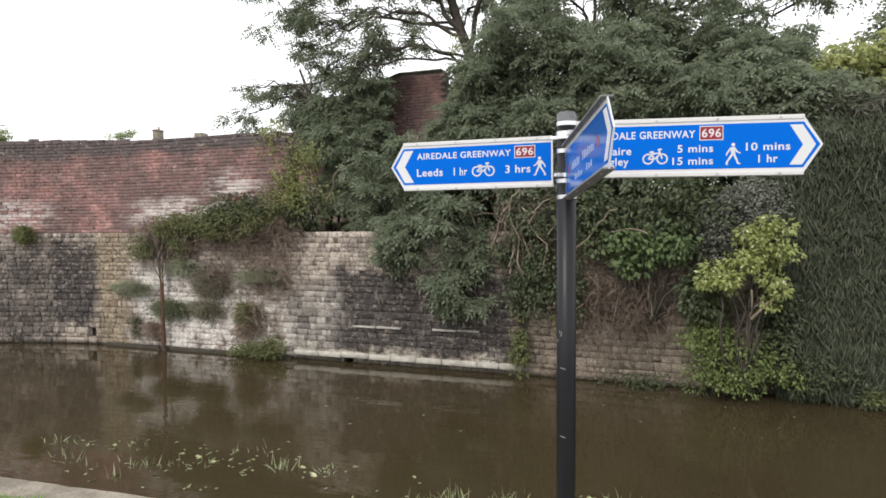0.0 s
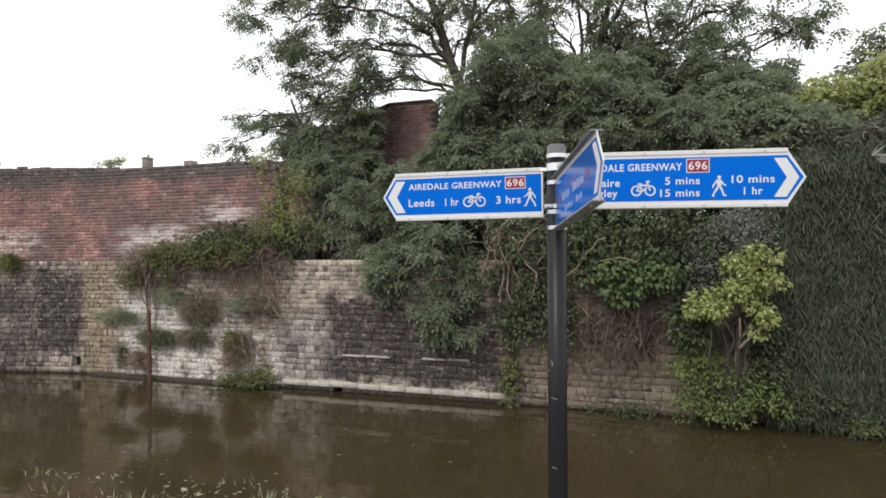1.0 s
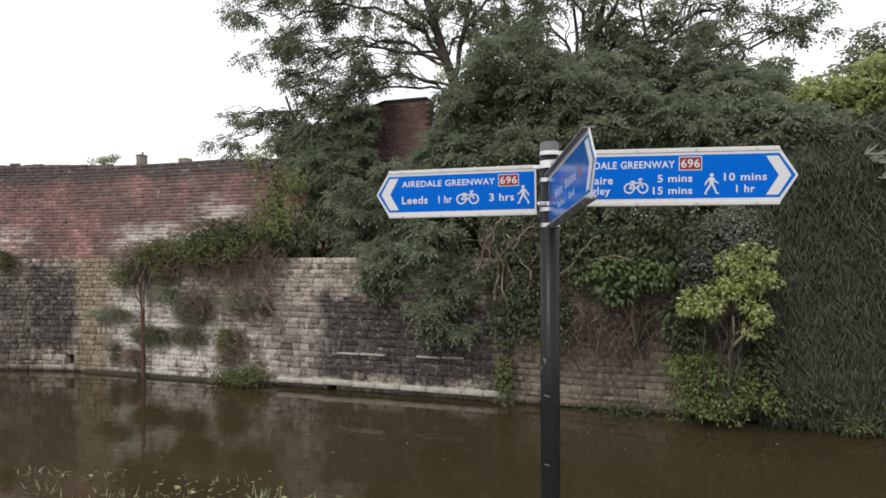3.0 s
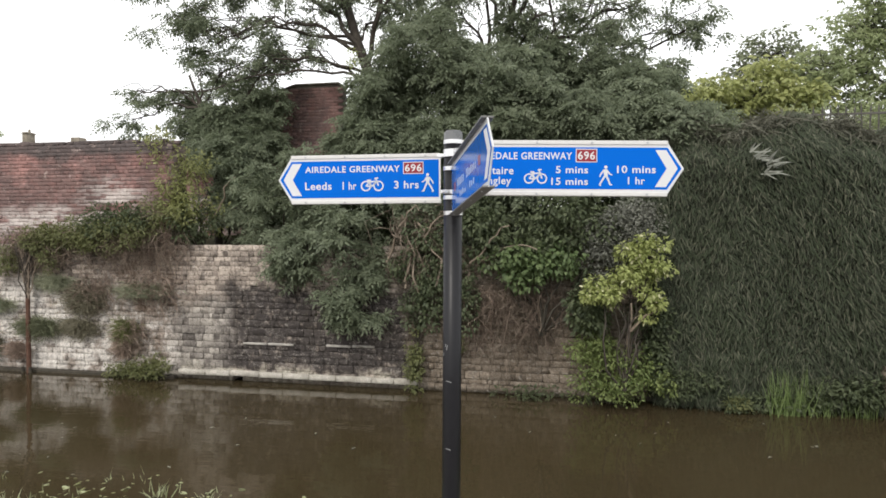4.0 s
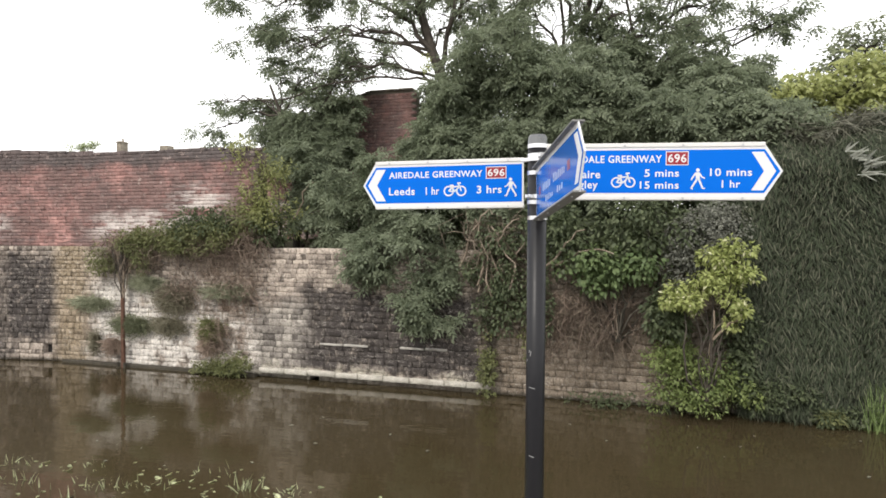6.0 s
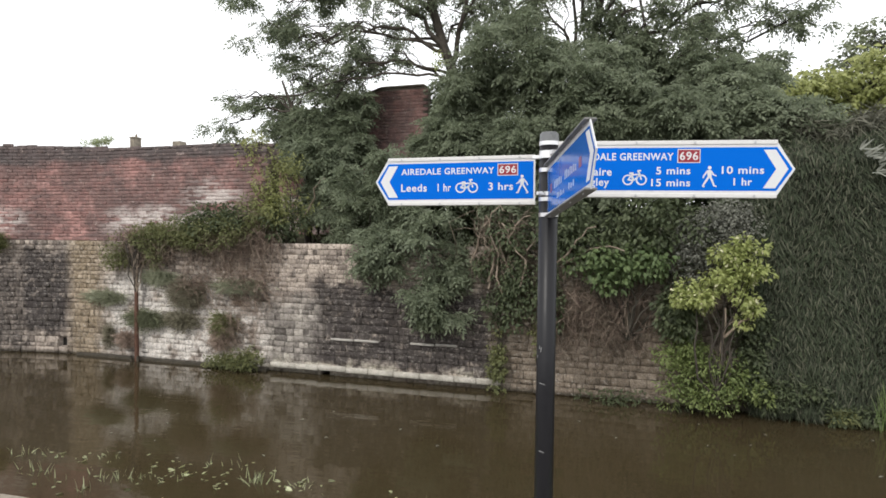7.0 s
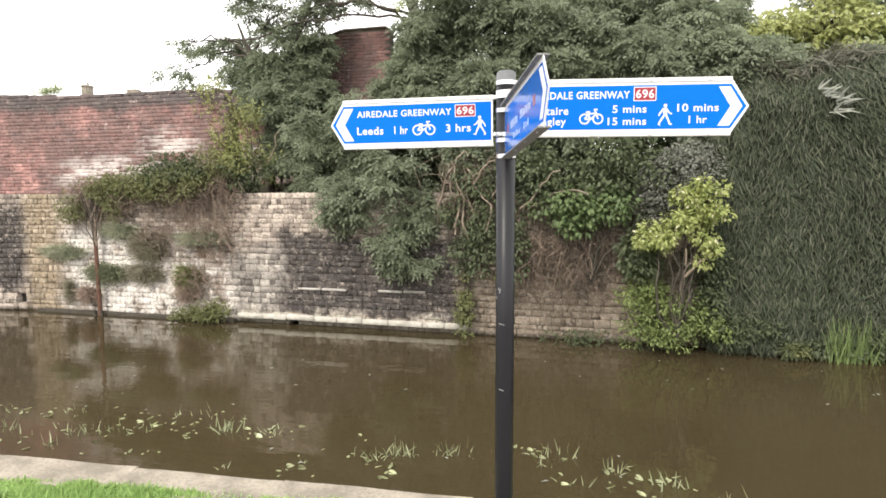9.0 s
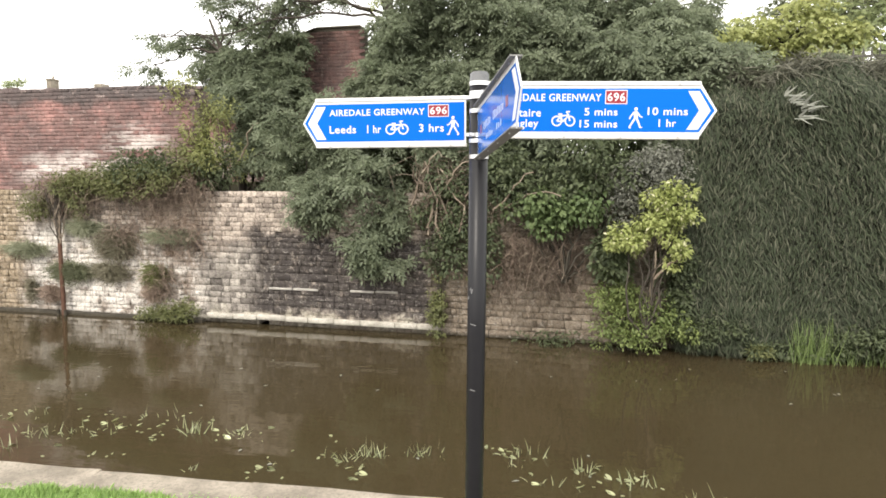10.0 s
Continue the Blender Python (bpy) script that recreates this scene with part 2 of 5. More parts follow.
def ground_material(name, a, b_, scale, rough=0.95, bumpy=0.6, third=None):
    mat, nt, b = material(name)
    g = Net(nt)
    col = g.mix(g.step(g.noise(scale, 6, 0.65), 0.35, 0.65), a, b_)
    col = g.mix(g.math("MULTIPLY", g.step(g.noise(scale * 14, 4, 0.7), 0.42, 0.7), 0.6), col, third or tuple(c * 0.5 for c in a))
    g.put(b.inputs["Base Color"], col)
    b.inputs["Roughness"].default_value = rough
    b.inputs["Specular IOR Level"].default_value = 0.3
    g.put(b.inputs["Normal"], g.bump(g.noise(scale * 20, 4, 0.7), bumpy, 0.01))
    return mat


def water_material():
    mat, nt, b = material("murky_water")
    g = Net(nt)
    col = g.mix(g.noise(0.6, 4), (0.037, 0.028, 0.0145), (0.049, 0.0375, 0.0195))
    g.put(b.inputs["Base Color"], col)
    b.inputs["Roughness"].default_value = 0.035
    b.inputs["IOR"].default_value = 1.38
    h = g.math("ADD", g.noise(2.2, 3, 0.5, (1.0, 2.2, 1.0)), g.math("MULTIPLY", g.noise(11, 2), 0.12))
    g.put(b.inputs["Normal"], g.bump(h, 0.06, 0.05))
    return mat


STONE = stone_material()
JOINT = stone_material("stained_joint_mortar", 0.6)
SOOTMORTAR = ground_material("sooty_brick_mortar", (0.13, 0.1, 0.09), (0.25, 0.2, 0.18), 3)
BRICK = brick_material()
MORTAR = ground_material("old_mortar", (0.16, 0.14, 0.115), (0.25, 0.225, 0.185), 3)
COPING = ground_material("worn_coping_stone", (0.19, 0.165, 0.134), (0.325, 0.287, 0.235), 3.5, 0.95, 0.7, (0.12, 0.105, 0.082))
ASPHALT = ground_material("pale_gritty_asphalt", (0.33, 0.31, 0.3), (0.45, 0.425, 0.41), 2.6, 0.95, 1.0, (0.16, 0.145, 0.135))
PATCH = ground_material("grey_asphalt_patch", (0.19, 0.192, 0.185), (0.24, 0.242, 0.234), 3, 0.95, 0.5, (0.14, 0.14, 0.135))
EARTH = ground_material("earth", (0.07, 0.055, 0.035), (0.06, 0.075, 0.03), 2)
WATERM = water_material()
BARK = ground_material("grey_brown_bark", (0.055, 0.046, 0.038), (0.092, 0.079, 0.066), 6)
TWIG = ground_material("dry_twig", (0.24, 0.19, 0.145), (0.34, 0.28, 0.22), 8)
TWIGDARK = ground_material("dark_twig", (0.05, 0.045, 0.035), (0.08, 0.07, 0.055), 8)
ASH = leaf_material("ash_leaf", (0.084, 0.106, 0.068), (0.285, 0.325, 0.212), 0.5)
SHRUB = leaf_material("shrub_leaf", (0.045, 0.064, 0.033), (0.14, 0.165, 0.085), 0.35)
MIDGREEN = leaf_material("fresh_green_leaf", (0.065, 0.105, 0.042), (0.19, 0.25, 0.105), 0.4)
YELLOW = leaf_material("yellow_green_leaf", (0.22, 0.27, 0.08), (0.48, 0.515, 0.21), 0.42, odd=(0.66, 0.64, 0.42))
OLIVE = leaf_material("olive_leaf", (0.08, 0.095, 0.038), (0.235, 0.245, 0.105), 0.35)
PRIVET = leaf_material("grey_green_leaf", (0.09, 0.095, 0.08), (0.26, 0.265, 0.22), 0.2)
STRAND = leaf_material("hanging_ivy_strand", (0.027, 0.032, 0.022), (0.07, 0.08, 0.052), 0.2, 0.7, drift=(0.054, 0.066, 0.04))
PALE = leaf_material("pale_leaf_underside", (0.17, 0.18, 0.155), (0.33, 0.34, 0.29), 0.2)
GRASS = leaf_material("verge_grass", (0.19, 0.33, 0.09), (0.5, 0.66, 0.26), 0.45)
REED = leaf_material("reed_leaf", (0.11, 0.17, 0.06), (0.27, 0.35, 0.135), 0.35)
WATERLEAF = leaf_material("water_plant_leaf", (0.16, 0.19, 0.09), (0.44, 0.47, 0.3), 0.15, 0.4)
RUSSET = leaf_material("russet_leaf", (0.17, 0.14, 0.08), (0.38, 0.33, 0.215), 0.35)
DRY = leaf_material("dry_stem", (0.19, 0.135, 0.105), (0.42, 0.33, 0.265), 0.1)
BLACK = plain("black_painted_steel", (0.010, 0.010, 0.012), 0.4, vary=0.3, scale=35, bumpy=0.03)
BLACK.node_tree.nodes["Principled BSDF"].inputs["Specular IOR Level"].default_value = 0.28
BLUE = plain("blue_sign_face", (0.0, 0.115, 0.54), 0.4, vary=0.05, scale=9)
# Glossy, and deeper than BLUE: the steep finger's shade is in its colour.
GLOSSBLUE = plain("glossy_shaded_blue_face", (0.0, 0.095, 0.42), 0.16, vary=0.04, scale=9)
BLUE.node_tree.nodes["Principled BSDF"].inputs["Specular IOR Level"].default_value = 0.05
PADLEAF = leaf_material("lily_pad_leaf", (0.22, 0.25, 0.12), (0.52, 0.54, 0.34), 0.15, 0.3)
WHITE = plain("white_sign_film", (0.58, 0.59, 0.60), 0.4, vary=0.03)
RED = plain("red_sign_film", (0.23, 0.005, 0.017), 0.4, vary=0.04)
STEEL = plain("banding_steel", (0.72, 0.72, 0.73), 0.3, 0.9, vary=0.1, scale=60)
ALU = plain("grey_aluminium", (0.42, 0.43, 0.44), 0.45, 0.6, vary=0.1)
CHANNEL = plain("weathered_white_channel", (0.58, 0.575, 0.56), 0.5, vary=0.16, scale=25)
CAP = plain("clouded_plastic_cap", (0.13, 0.135, 0.14), 0.3, vary=0.2)
RUST = ground_material("rusty_iron", (0.10, 0.05, 0.035), (0.15, 0.085, 0.06), 9)

# ---- ground, path, water ----
prof = [(-1500, -0.05), (-3.6, -0.05), (0.2, -0.05), (0.32, -0.06), (0.45, -1.5), (6.4, -1.5), (6.5, 1.2), (7.2, 1.45), (9.5, 1.9), (14, 2.4), (40, 3.0), (1800, 3.0)]
xs = [-1800, -60, -25, -19, *np.arange(-16, -8, 0.5), -6, -3, 0, 3, 6, 12, 25, 60, 1800]
gv, gf = [], []
for i, x in enumerate(xs):
    for y, z in prof:
        off = (bank(max(-12, min(12, x))) - 0.67 if -1 < y < 1 else 0.0) + (wall_y(max(x, -16)) - WALL if 5 < y < 20 else 0.0)
        gv.append((x, y + float(off), z))
k = len(prof)
for i in range(len(xs) - 1):
    for j in range(k - 1):
        gf.append((i * k + j, i * k + k + j, i * k + k + j + 1, i * k + j + 1))
ground = part("ground", fast_mesh("ground", gv, gf), EARTH)
tagged(ground, "dark earth of the canal banks and land behind", "ground", kind="structure")

water = part("water", fast_mesh("water", [(-60, -3.4, WATER), (60, 3.9, WATER), (60, 6.5, WATER), (-60, 6.5, WATER)], [(0, 1, 2, 3)]), WATERM)
water.data.vertices[0].co.y, water.data.vertices[1].co.y = -3.2, 4.3
tagged(water, "still murky brown canal water with faint ripples", "water", kind="structure")

pv, pf = [], []
px = np.linspace(-14, 12, 105)
for x in px:
    e = float(verge_line(x)) - 0.44 + 0.012 * math.sin(3.1 * x) + 0.006 * math.sin(11 * x + 1) + rng.normal(0, 0.004)
    pv += [(x, -5.5, 0.0), (x, -1.0, 0.012), (x, e, 0.0), (x, e + 0.012, -0.055)]
for i in range(len(px) - 1):
    for j in range(3):
        pf.append((4 * i + j, 4 * i + 4 + j, 4 * i + 5 + j, 4 * i + 1 + j))
path = part("towpath", fast_mesh("towpath", pv, pf), ASPHALT)
tagged(path, "pale gritty asphalt towpath beside the canal", "path", kind="structure")
pe = [(-1.34, -0.9), (-1.36, -0.42), (-1.38, -0.3), (-1.42, -0.19), (-1.52, -0.12), (-1.9, -0.15), (-2.3, -0.21), (-2.9, -0.31), (-3.6, -0.38), (-3.7, -0.95)]
bm = bmesh.new()
tops = [bm.verts.new((x + 0.012 * math.sin(40 * y), y + 0.012 * math.sin(31 * x), 0.012 * (0.3 - y) / 1.3 + 0.0035)) for x, y in pe]
lows = [bm.verts.new((x * 1.004, y, 0.0)) for x, y in pe]
bm.faces.new(tops)
for i in range(len(pe)):
    j = (i + 1) % len(pe)
    bm.faces.new((tops[i], tops[j], lows[j], lows[i]))
tagged(part("path_patch", bm, PATCH), "smooth grey asphalt repair patch on the towpath", "path patch", kind="structure")
back = part("boundary_wall_south", box(bmesh.new(), -40, 40, -6.1, -5.7, -0.1, 1.6), STONE)
tagged(back, "plain stone boundary wall behind the towpath", "wall", kind="structure")

# near bank: masonry under the copings
bv, bf = [], []
for x in np.linspace(-16, 14, 61):
    e = bank(x)
    bv += [(x, e - 0.03, -0.07), (x, e - 0.05, -1.4), (x, e - 0.3, -1.4), (x, e - 0.3, -0.07)]
for i in range(60):
    for j in range(4):
        bf.append((4 * i + j, 4 * i + 4 + j, 4 * i + 4 + (j + 1) % 4, 4 * i + (j + 1) % 4))
near_wall = part("canal_wall_south", fast_mesh("canal_wall_south", bv, bf), MORTAR)
tagged(near_wall, "low dark masonry bank wall under the coping stones", "wall", kind="structure")


def block_mesh(name, w, d, h, bev, jit):
    """One worn block: its face looks along -y."""
    v = []
    for sx in (-1, 1):
        for sz in (-1, 1):
            v.append((sx * w / 2, d, sz * h / 2))
            v.append((sx * w / 2, bev * 0.9, sz * h / 2))
            v.append((sx * (w / 2 - bev) + rng.normal(0, jit), rng.normal(0, jit), sz * (h / 2 - bev) + rng.normal(0, jit)))
    f = [(2, 8, 11, 5), (1, 7, 8, 2), (7, 10, 11, 8), (10, 4, 5, 11), (4, 1, 2, 5), (0, 6, 7, 1), (6, 9, 10, 7), (9, 3, 4, 10), (3, 0, 1, 4)]
    return fast_mesh(name, v, f)


def coping_mesh(w):
    bm = box(bmesh.new(), 0, w, -0.31, 0, -0.1, 0.0)
    bmesh.ops.bevel(bm, geom=bm.edges[:], offset=0.003, segments=1, affect="EDGES")
    bmesh.ops.subdivide_edges(bm, edges=[e for e in bm.edges if e.calc_length() > 0.3], cuts=4)
    for v in bm.verts:
        v.co += Vector((0, rng.normal(0, 0.004), rng.normal(0, 0.0025)))
    me = bpy.data.meshes.new("coping_stone")
    bm.to_mesh(me)
    bm.free()
    me.materials.append(COPING)
    return me


coping = tagged(new("coping"), "worn sandstone coping along the towpath edge", "coping", kind="structure")
kinds = [(w, coping_mesh(w)) for w in (0.82, 0.96, 1.1)]
x = -13.0
while x < 11:
    w, me = kinds[int(rng.integers(3))]
    ob = part("coping_stone", me, None, coping, m=pose(x, bank(x) + rng.normal(0, 0.003), 0.012 + rng.normal(0, 0.0015), 0, 0, 3.55))
    x += w - 0.004

# ---- far wall ----
HOLES = [(-9.73, -9.56, -0.32, -0.16), (-4.48, -4.32, -0.45, -0.385)]
TOP = 1.58
wall = tagged(new("wall_north"), "old sandstone canal wall stained with soot and lime", "wall", kind="structure")


def slab(x0, x1, z0, z1, inset, depth, step=0.5):
    n = max(1, int(round((x1 - x0) / step)))
    v, f = [], []
    for x in np.linspace(x0, x1, n + 1):
        y = float(wall_y(x)) + inset
        v += [(x, y, z0), (x, y, z1), (x, y + depth, z1), (x, y + depth, z0)]
    for i in range(n):
        for j in range(4):
            f.append((4 * i + j, 4 * i + (j + 1) % 4, 4 * i + 4 + (j + 1) % 4, 4 * i + 4 + j))
    f += [(3, 2, 1, 0), (4 * n, 4 * n + 1, 4 * n + 2, 4 * n + 3)]
    return v, f


v, f = [], []
cuts = [-22.0, -9.73, -9.56, -4.48, -4.32, 12.0]
for a, b in zip(cuts, cuts[1:]):
    hole = [h for h in HOLES if abs(h[0] - a) < 1e-6]
    for z0, z1 in ([(-1.5, hole[0][2]), (hole[0][3], TOP - 0.02)] if hole else [(-1.5, TOP - 0.02)]):
        sv, sf = slab(a, b, z0, z1, 0.02, 0.5)
        f += [tuple(i + len(v) for i in q) for q in sf]
        v += sv
part("masonry_core", fast_mesh("masonry_core", v, f), JOINT, wall)
# near-black block just behind the face stands in for the hole's deep shade
tagged(part("drain_shade_block", box(bmesh.new(), -9.726, -9.564, float(wall_y(-9.65)) + 0.09, 6.7, -0.316, -0.164), plain("drain_shade_black", (0.008, 0.007, 0.006), 0.6), wall), "black block for the shade inside the square drain opening")

rest_v, rest_f, n_parts = [], [], 0
stone_kinds = {}
z = -0.44
while z < TOP - 0.03:
    h = 0.062 + 0.06 * rng.random() ** 1.4
    if z + h > TOP - 0.02:
        h = TOP - z
    x = -15.0 - 0.2 * rng.random()
    while x < 6.5:
        w = h * (0.75 + 1.9 * rng.random() ** 1.8)
        if x > -2.0:
            w *= 1.25
        cx, cz = x + w / 2, z + h / 2
        cut = [q for q in HOLES if z + h > q[2] + 0.035 and z < q[3] - 0.035 and q[0] < x + w and x < q[1]]
        if cut:
            w = max(cut[0][0] - x, 0.0)
            cx = x + w / 2
        if w > 0.03:
            proud = 0.006 * rng.normal()
            turn = 0.0 if cx > -8.5 else math.degrees(math.atan(0.12 * min(3.2, -8.5 - cx)))
            if -5.3 < cx < -3.6 and n_parts < 300:
                key = (round(w * 40), round(h * 100))
                if key not in stone_kinds:
                    stone_kinds[key] = block_mesh("stone", key[0] / 40 - 0.004, 0.07, key[1] / 100 - 0.003, 0.005, 0.0035)
                    stone_kinds[key].materials.append(STONE)
                part("stone", stone_kinds[key], None, wall, m=pose(cx, float(wall_y(cx)) + proud, cz))
                n_parts += 1
            else:
                me = block_mesh("tmp", w - 0.007, 0.07, h - 0.006 + 0.003 * rng.normal(), 0.005, 0.0035)
                c, s = math.cos(math.radians(turn)), math.sin(math.radians(turn))
                base = len(rest_v)
                for q in me.vertices:
                    rest_v.append((cx + q.co.x * c - q.co.y * s, float(wall_y(cx)) + proud + q.co.y * c + q.co.x * s, cz + q.co.z))
                rest_f += [tuple(i + base for i in p.vertices) for p in me.polygons]
                bpy.data.meshes.remove(me)
        x = cut[0][1] if cut else x + w
    z += h
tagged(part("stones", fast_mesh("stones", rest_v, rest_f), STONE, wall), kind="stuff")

# footing ledge at the water and the two pale string stones
FOOTING = ground_material("lime_crusted_footing", (0.4, 0.375, 0.325), (0.6, 0.57, 0.51), 5, 0.92, 0.6, (0.13, 0.115, 0.095))
x = -5.35
while x < -1.75:
    w = 0.3 + 0.35 * rng.random()
    part("footing_stone", block_mesh("footing_stone", w - 0.01, 0.16, 0.075, 0.012, 0.004), FOOTING, wall, m=pose(x + w / 2, WALL - 0.07, -0.335 + rng.normal(0, 0.004)))
    x += w
STRING = plain("pale_lime_crust", (0.36, 0.34, 0.31), 0.9, vary=0.6, scale=9, bumpy=0.5)
for x0, x1, zz in ((-4.3, -3.92, 0.118), (-3.9, -3.5, 0.12), (-2.99, -2.62, 0.128), (-2.6, -2.27, 0.132)):
    part("string_stone", block_mesh("string_stone", x1 - x0, 0.1, 0.034, 0.01, 0.005), STRING, wall, m=pose((x0 + x1) / 2, WALL - 0.028, zz))
tagged(part("waterline_timber", box(bmesh.new(), -9.3, -5.4, WALL - 0.1, WALL + 0.03, -0.52, -0.405, 0.012), TWIGDARK, wall), "dark wet fender board along the waterline")

# brick upper wall
brick_wall = tagged(new("wall_north_upper"), "weathered red brick wall, sooty along its top", "wall", kind="structure")
XR = -5.5


def brick_top(x):
    return 3.17 + 0.022 * (-6.0 - x) + 0.014 * math.sin(1.7 * x) + 0.006 * math.sin(5.3 * x)


sv, sf = [], []
for a in np.arange(-22, XR - 0.01, 0.5):
    b = min(a + 0.5, XR)
    q, w = slab(a, b, TOP - 0.02, brick_top((a + b) / 2) - 0.06, 0.02, 0.4)
    sf += [tuple(i + len(sv) for i in p) for p in w]
    sv += q
part("brick_core", fast_mesh("brick_core", sv, sf), SOOTMORTAR, brick_wall)
unit_brick = [block_mesh("brick", 0.1735, 0.05, 0.0545, 0.004, 0.003) for _ in range(6)]
unit_head = [block_mesh("brick", 0.0855, 0.05, 0.0545, 0.004, 0.003) for _ in range(4)]
for me in unit_brick + unit_head:
    me.materials.append(BRICK)
rest_v, rest_f, n_parts = [], [], 0
row = 0
z = TOP + 0.03
while z < 3.75:
    head = row % 4 == 3
    pitch = 0.089 if head else 0.177
    x = -15.2 + (0.0 if row % 2 else 0.088)
    while x < XR - pitch / 2:
        me = (unit_head if head else unit_brick)[int(rng.integers(4 if head else 6))]
        cx = x + pitch / 2
        if z < brick_top(cx) - 0.02 + rng.normal(0, 0.012):
            y = float(wall_y(cx)) + 0.004 + rng.normal(0, 0.003)
            turn = 0.0 if cx > -8.5 else math.atan(0.12 * min(3.2, -8.5 - cx))
            if cx > -7.4 and 2.2 < z and n_parts < 300:
                part("brick", me, None, brick_wall, m=pose(cx, y, z, 0, rng.normal(0, 0.5), 0))
                n_parts += 1
            else:
                c, s = math.cos(turn), math.sin(turn)
                base = len(rest_v)
                for q in me.vertices:
                    rest_v.append((cx + q.co.x * c - q.co.y * s, y + q.co.y * c + q.co.x * s, z + q.co.z))
                rest_f += [tuple(i + base for i in p.vertices) for p in me.polygons]
        x += pitch
    z += 0.0575
    row += 1
tagged(part("bricks", fast_mesh("bricks", rest_v, rest_f), BRICK, brick_wall), kind="stuff")
x = -15.0
while x < XR:
    w = 0.178
    part("cap_brick", unit_brick[int(rng.integers(6))], None, brick_wall, m=pose(x + w / 2, float(wall_y(x)) + 0.06, brick_top(x) - 0.03 + rng.normal(0, 0.004), 0, rng.normal(0, 0.8), math.degrees(math.atan(0.12 * min(3.2, max(0, -8.5 - x))))))
    x += w

# brick gable behind the trees
gable = tagged(new("gable_wall"), "tall dark red brick gable half hidden by trees", "wall", kind="structure")


def gable_top(x):
    return 4.5 if x > -4.65 else 4.5 + (x + 4.65) * 0.44


bm = bmesh.new()
ring = [(-7.2, 1.2), (-3.72, 1.2), (-3.72, 4.52), (-4.65, 4.5), (-7.2, 3.38)]
fr = [bm.verts.new((x, 8.63, z)) for x, z in ring]
bk = [bm.verts.new((x, 9.0, z)) for x, z in ring]
bm.faces.new(fr)
bm.faces.new(bk[::-1])
for i in range(5):
    j = (i + 1) % 5
    bm.faces.new((fr[j], fr[i], bk[i], bk[j]))
part("brick_core", bm, MORTAR, gable)
gv, gf = [], []
z, row = 1.6, 0
while z < 4.5:
    x = -7.1 + (0.088 if row % 2 else 0)
    while x < -3.75:
        if z < gable_top(x + 0.09) - 0.03:
            me = unit_brick[int(rng.integers(6))]
            base = len(gv)
            gv += [(x + 0.088 + q.co.x, 8.6 + q.co.y, z + q.co.z) for q in me.vertices]
            gf += [tuple(i + base for i in p.vertices) for p in me.polygons]
        x += 0.177
    z += 0.0575
    row += 1
DARKBRICK = brick_material("gable_brick", 0.1)
tagged(part("bricks", fast_mesh("bricks", gv, gf), DARKBRICK, gable), kind="stuff")
n = 12
for i in range(n):
    a, b = -7.2 + i * 3.5 / n, -7.2 + (i + 1) * 3.5 / n
    bm = box(bmesh.new(), 0, math.hypot(b - a, gable_top(b) - gable_top(a)) - 0.008, -0.03, 0.42, 0, 0.03, 0.006)
    part("gable_coping_stone", bm, MORTAR, gable, m=pose(a, 8.6, gable_top(a), 0, -math.degrees(math.atan2(gable_top(b) - gable_top(a), b - a)), 0))

# ---- plants ----


def leaf_arrays(P, D, N, L, W, fold=0.18, curl=0.1):
    S = unit(np.cross(D, N))
    U = np.cross(S, D)
    L, W = np.asarray(L)[:, None], np.asarray(W)[:, None]
    mid = P + D * L * 0.45
    v = np.stack([P, mid + S * W * 0.5 + U * W * fold, P + D * L - U * L * curl, mid - S * W * 0.5 + U * W * fold], 1).reshape(-1, 3)
    i = np.arange(len(P))[:, None] * 4
    t = np.concatenate([i + [[0, 1, 2]], i + [[0, 2, 3]]], 1).reshape(-1, 3)
    return v, t


def leaves_mesh(name, P, D, N, L, W, **kw):
    return fast_mesh(name, *leaf_arrays(P, D, N, L, W, **kw))


def blades_mesh(name, P, D, N, L, W, sag, cuts=4):
    """Narrow blades, each a tapering strip that bends over."""
    S = unit(np.cross(D, N))
    U = np.cross(S, D)
    rows = []
    for k in range(cuts + 1):
        t = k / cuts
        mid = P + D * (L * t)[:, None] + (U * 0.6 - [0, 0, 0.55]) * (L * sag * t * t)[:, None]
        half = S * (W * 0.5 * (1.0 - t ** 2) + 0.0004)[:, None]
        rows += [mid - half, mid + half]
    v = np.stack(rows, 1).reshape(-1, 3)
    i = np.arange(len(P))[:, None] * (2 * cuts + 2)
    t = np.concatenate([i + [[2 * k + a, 2 * k + b, 2 * k + c]] for k in range(cuts) for a, b, c in ((0, 1, 3), (0, 3, 2))], 1).reshape(-1, 3)
    return fast_mesh(name, v, t)


def rand_dir(n):
    return unit(rng.normal(size=(n, 3)))


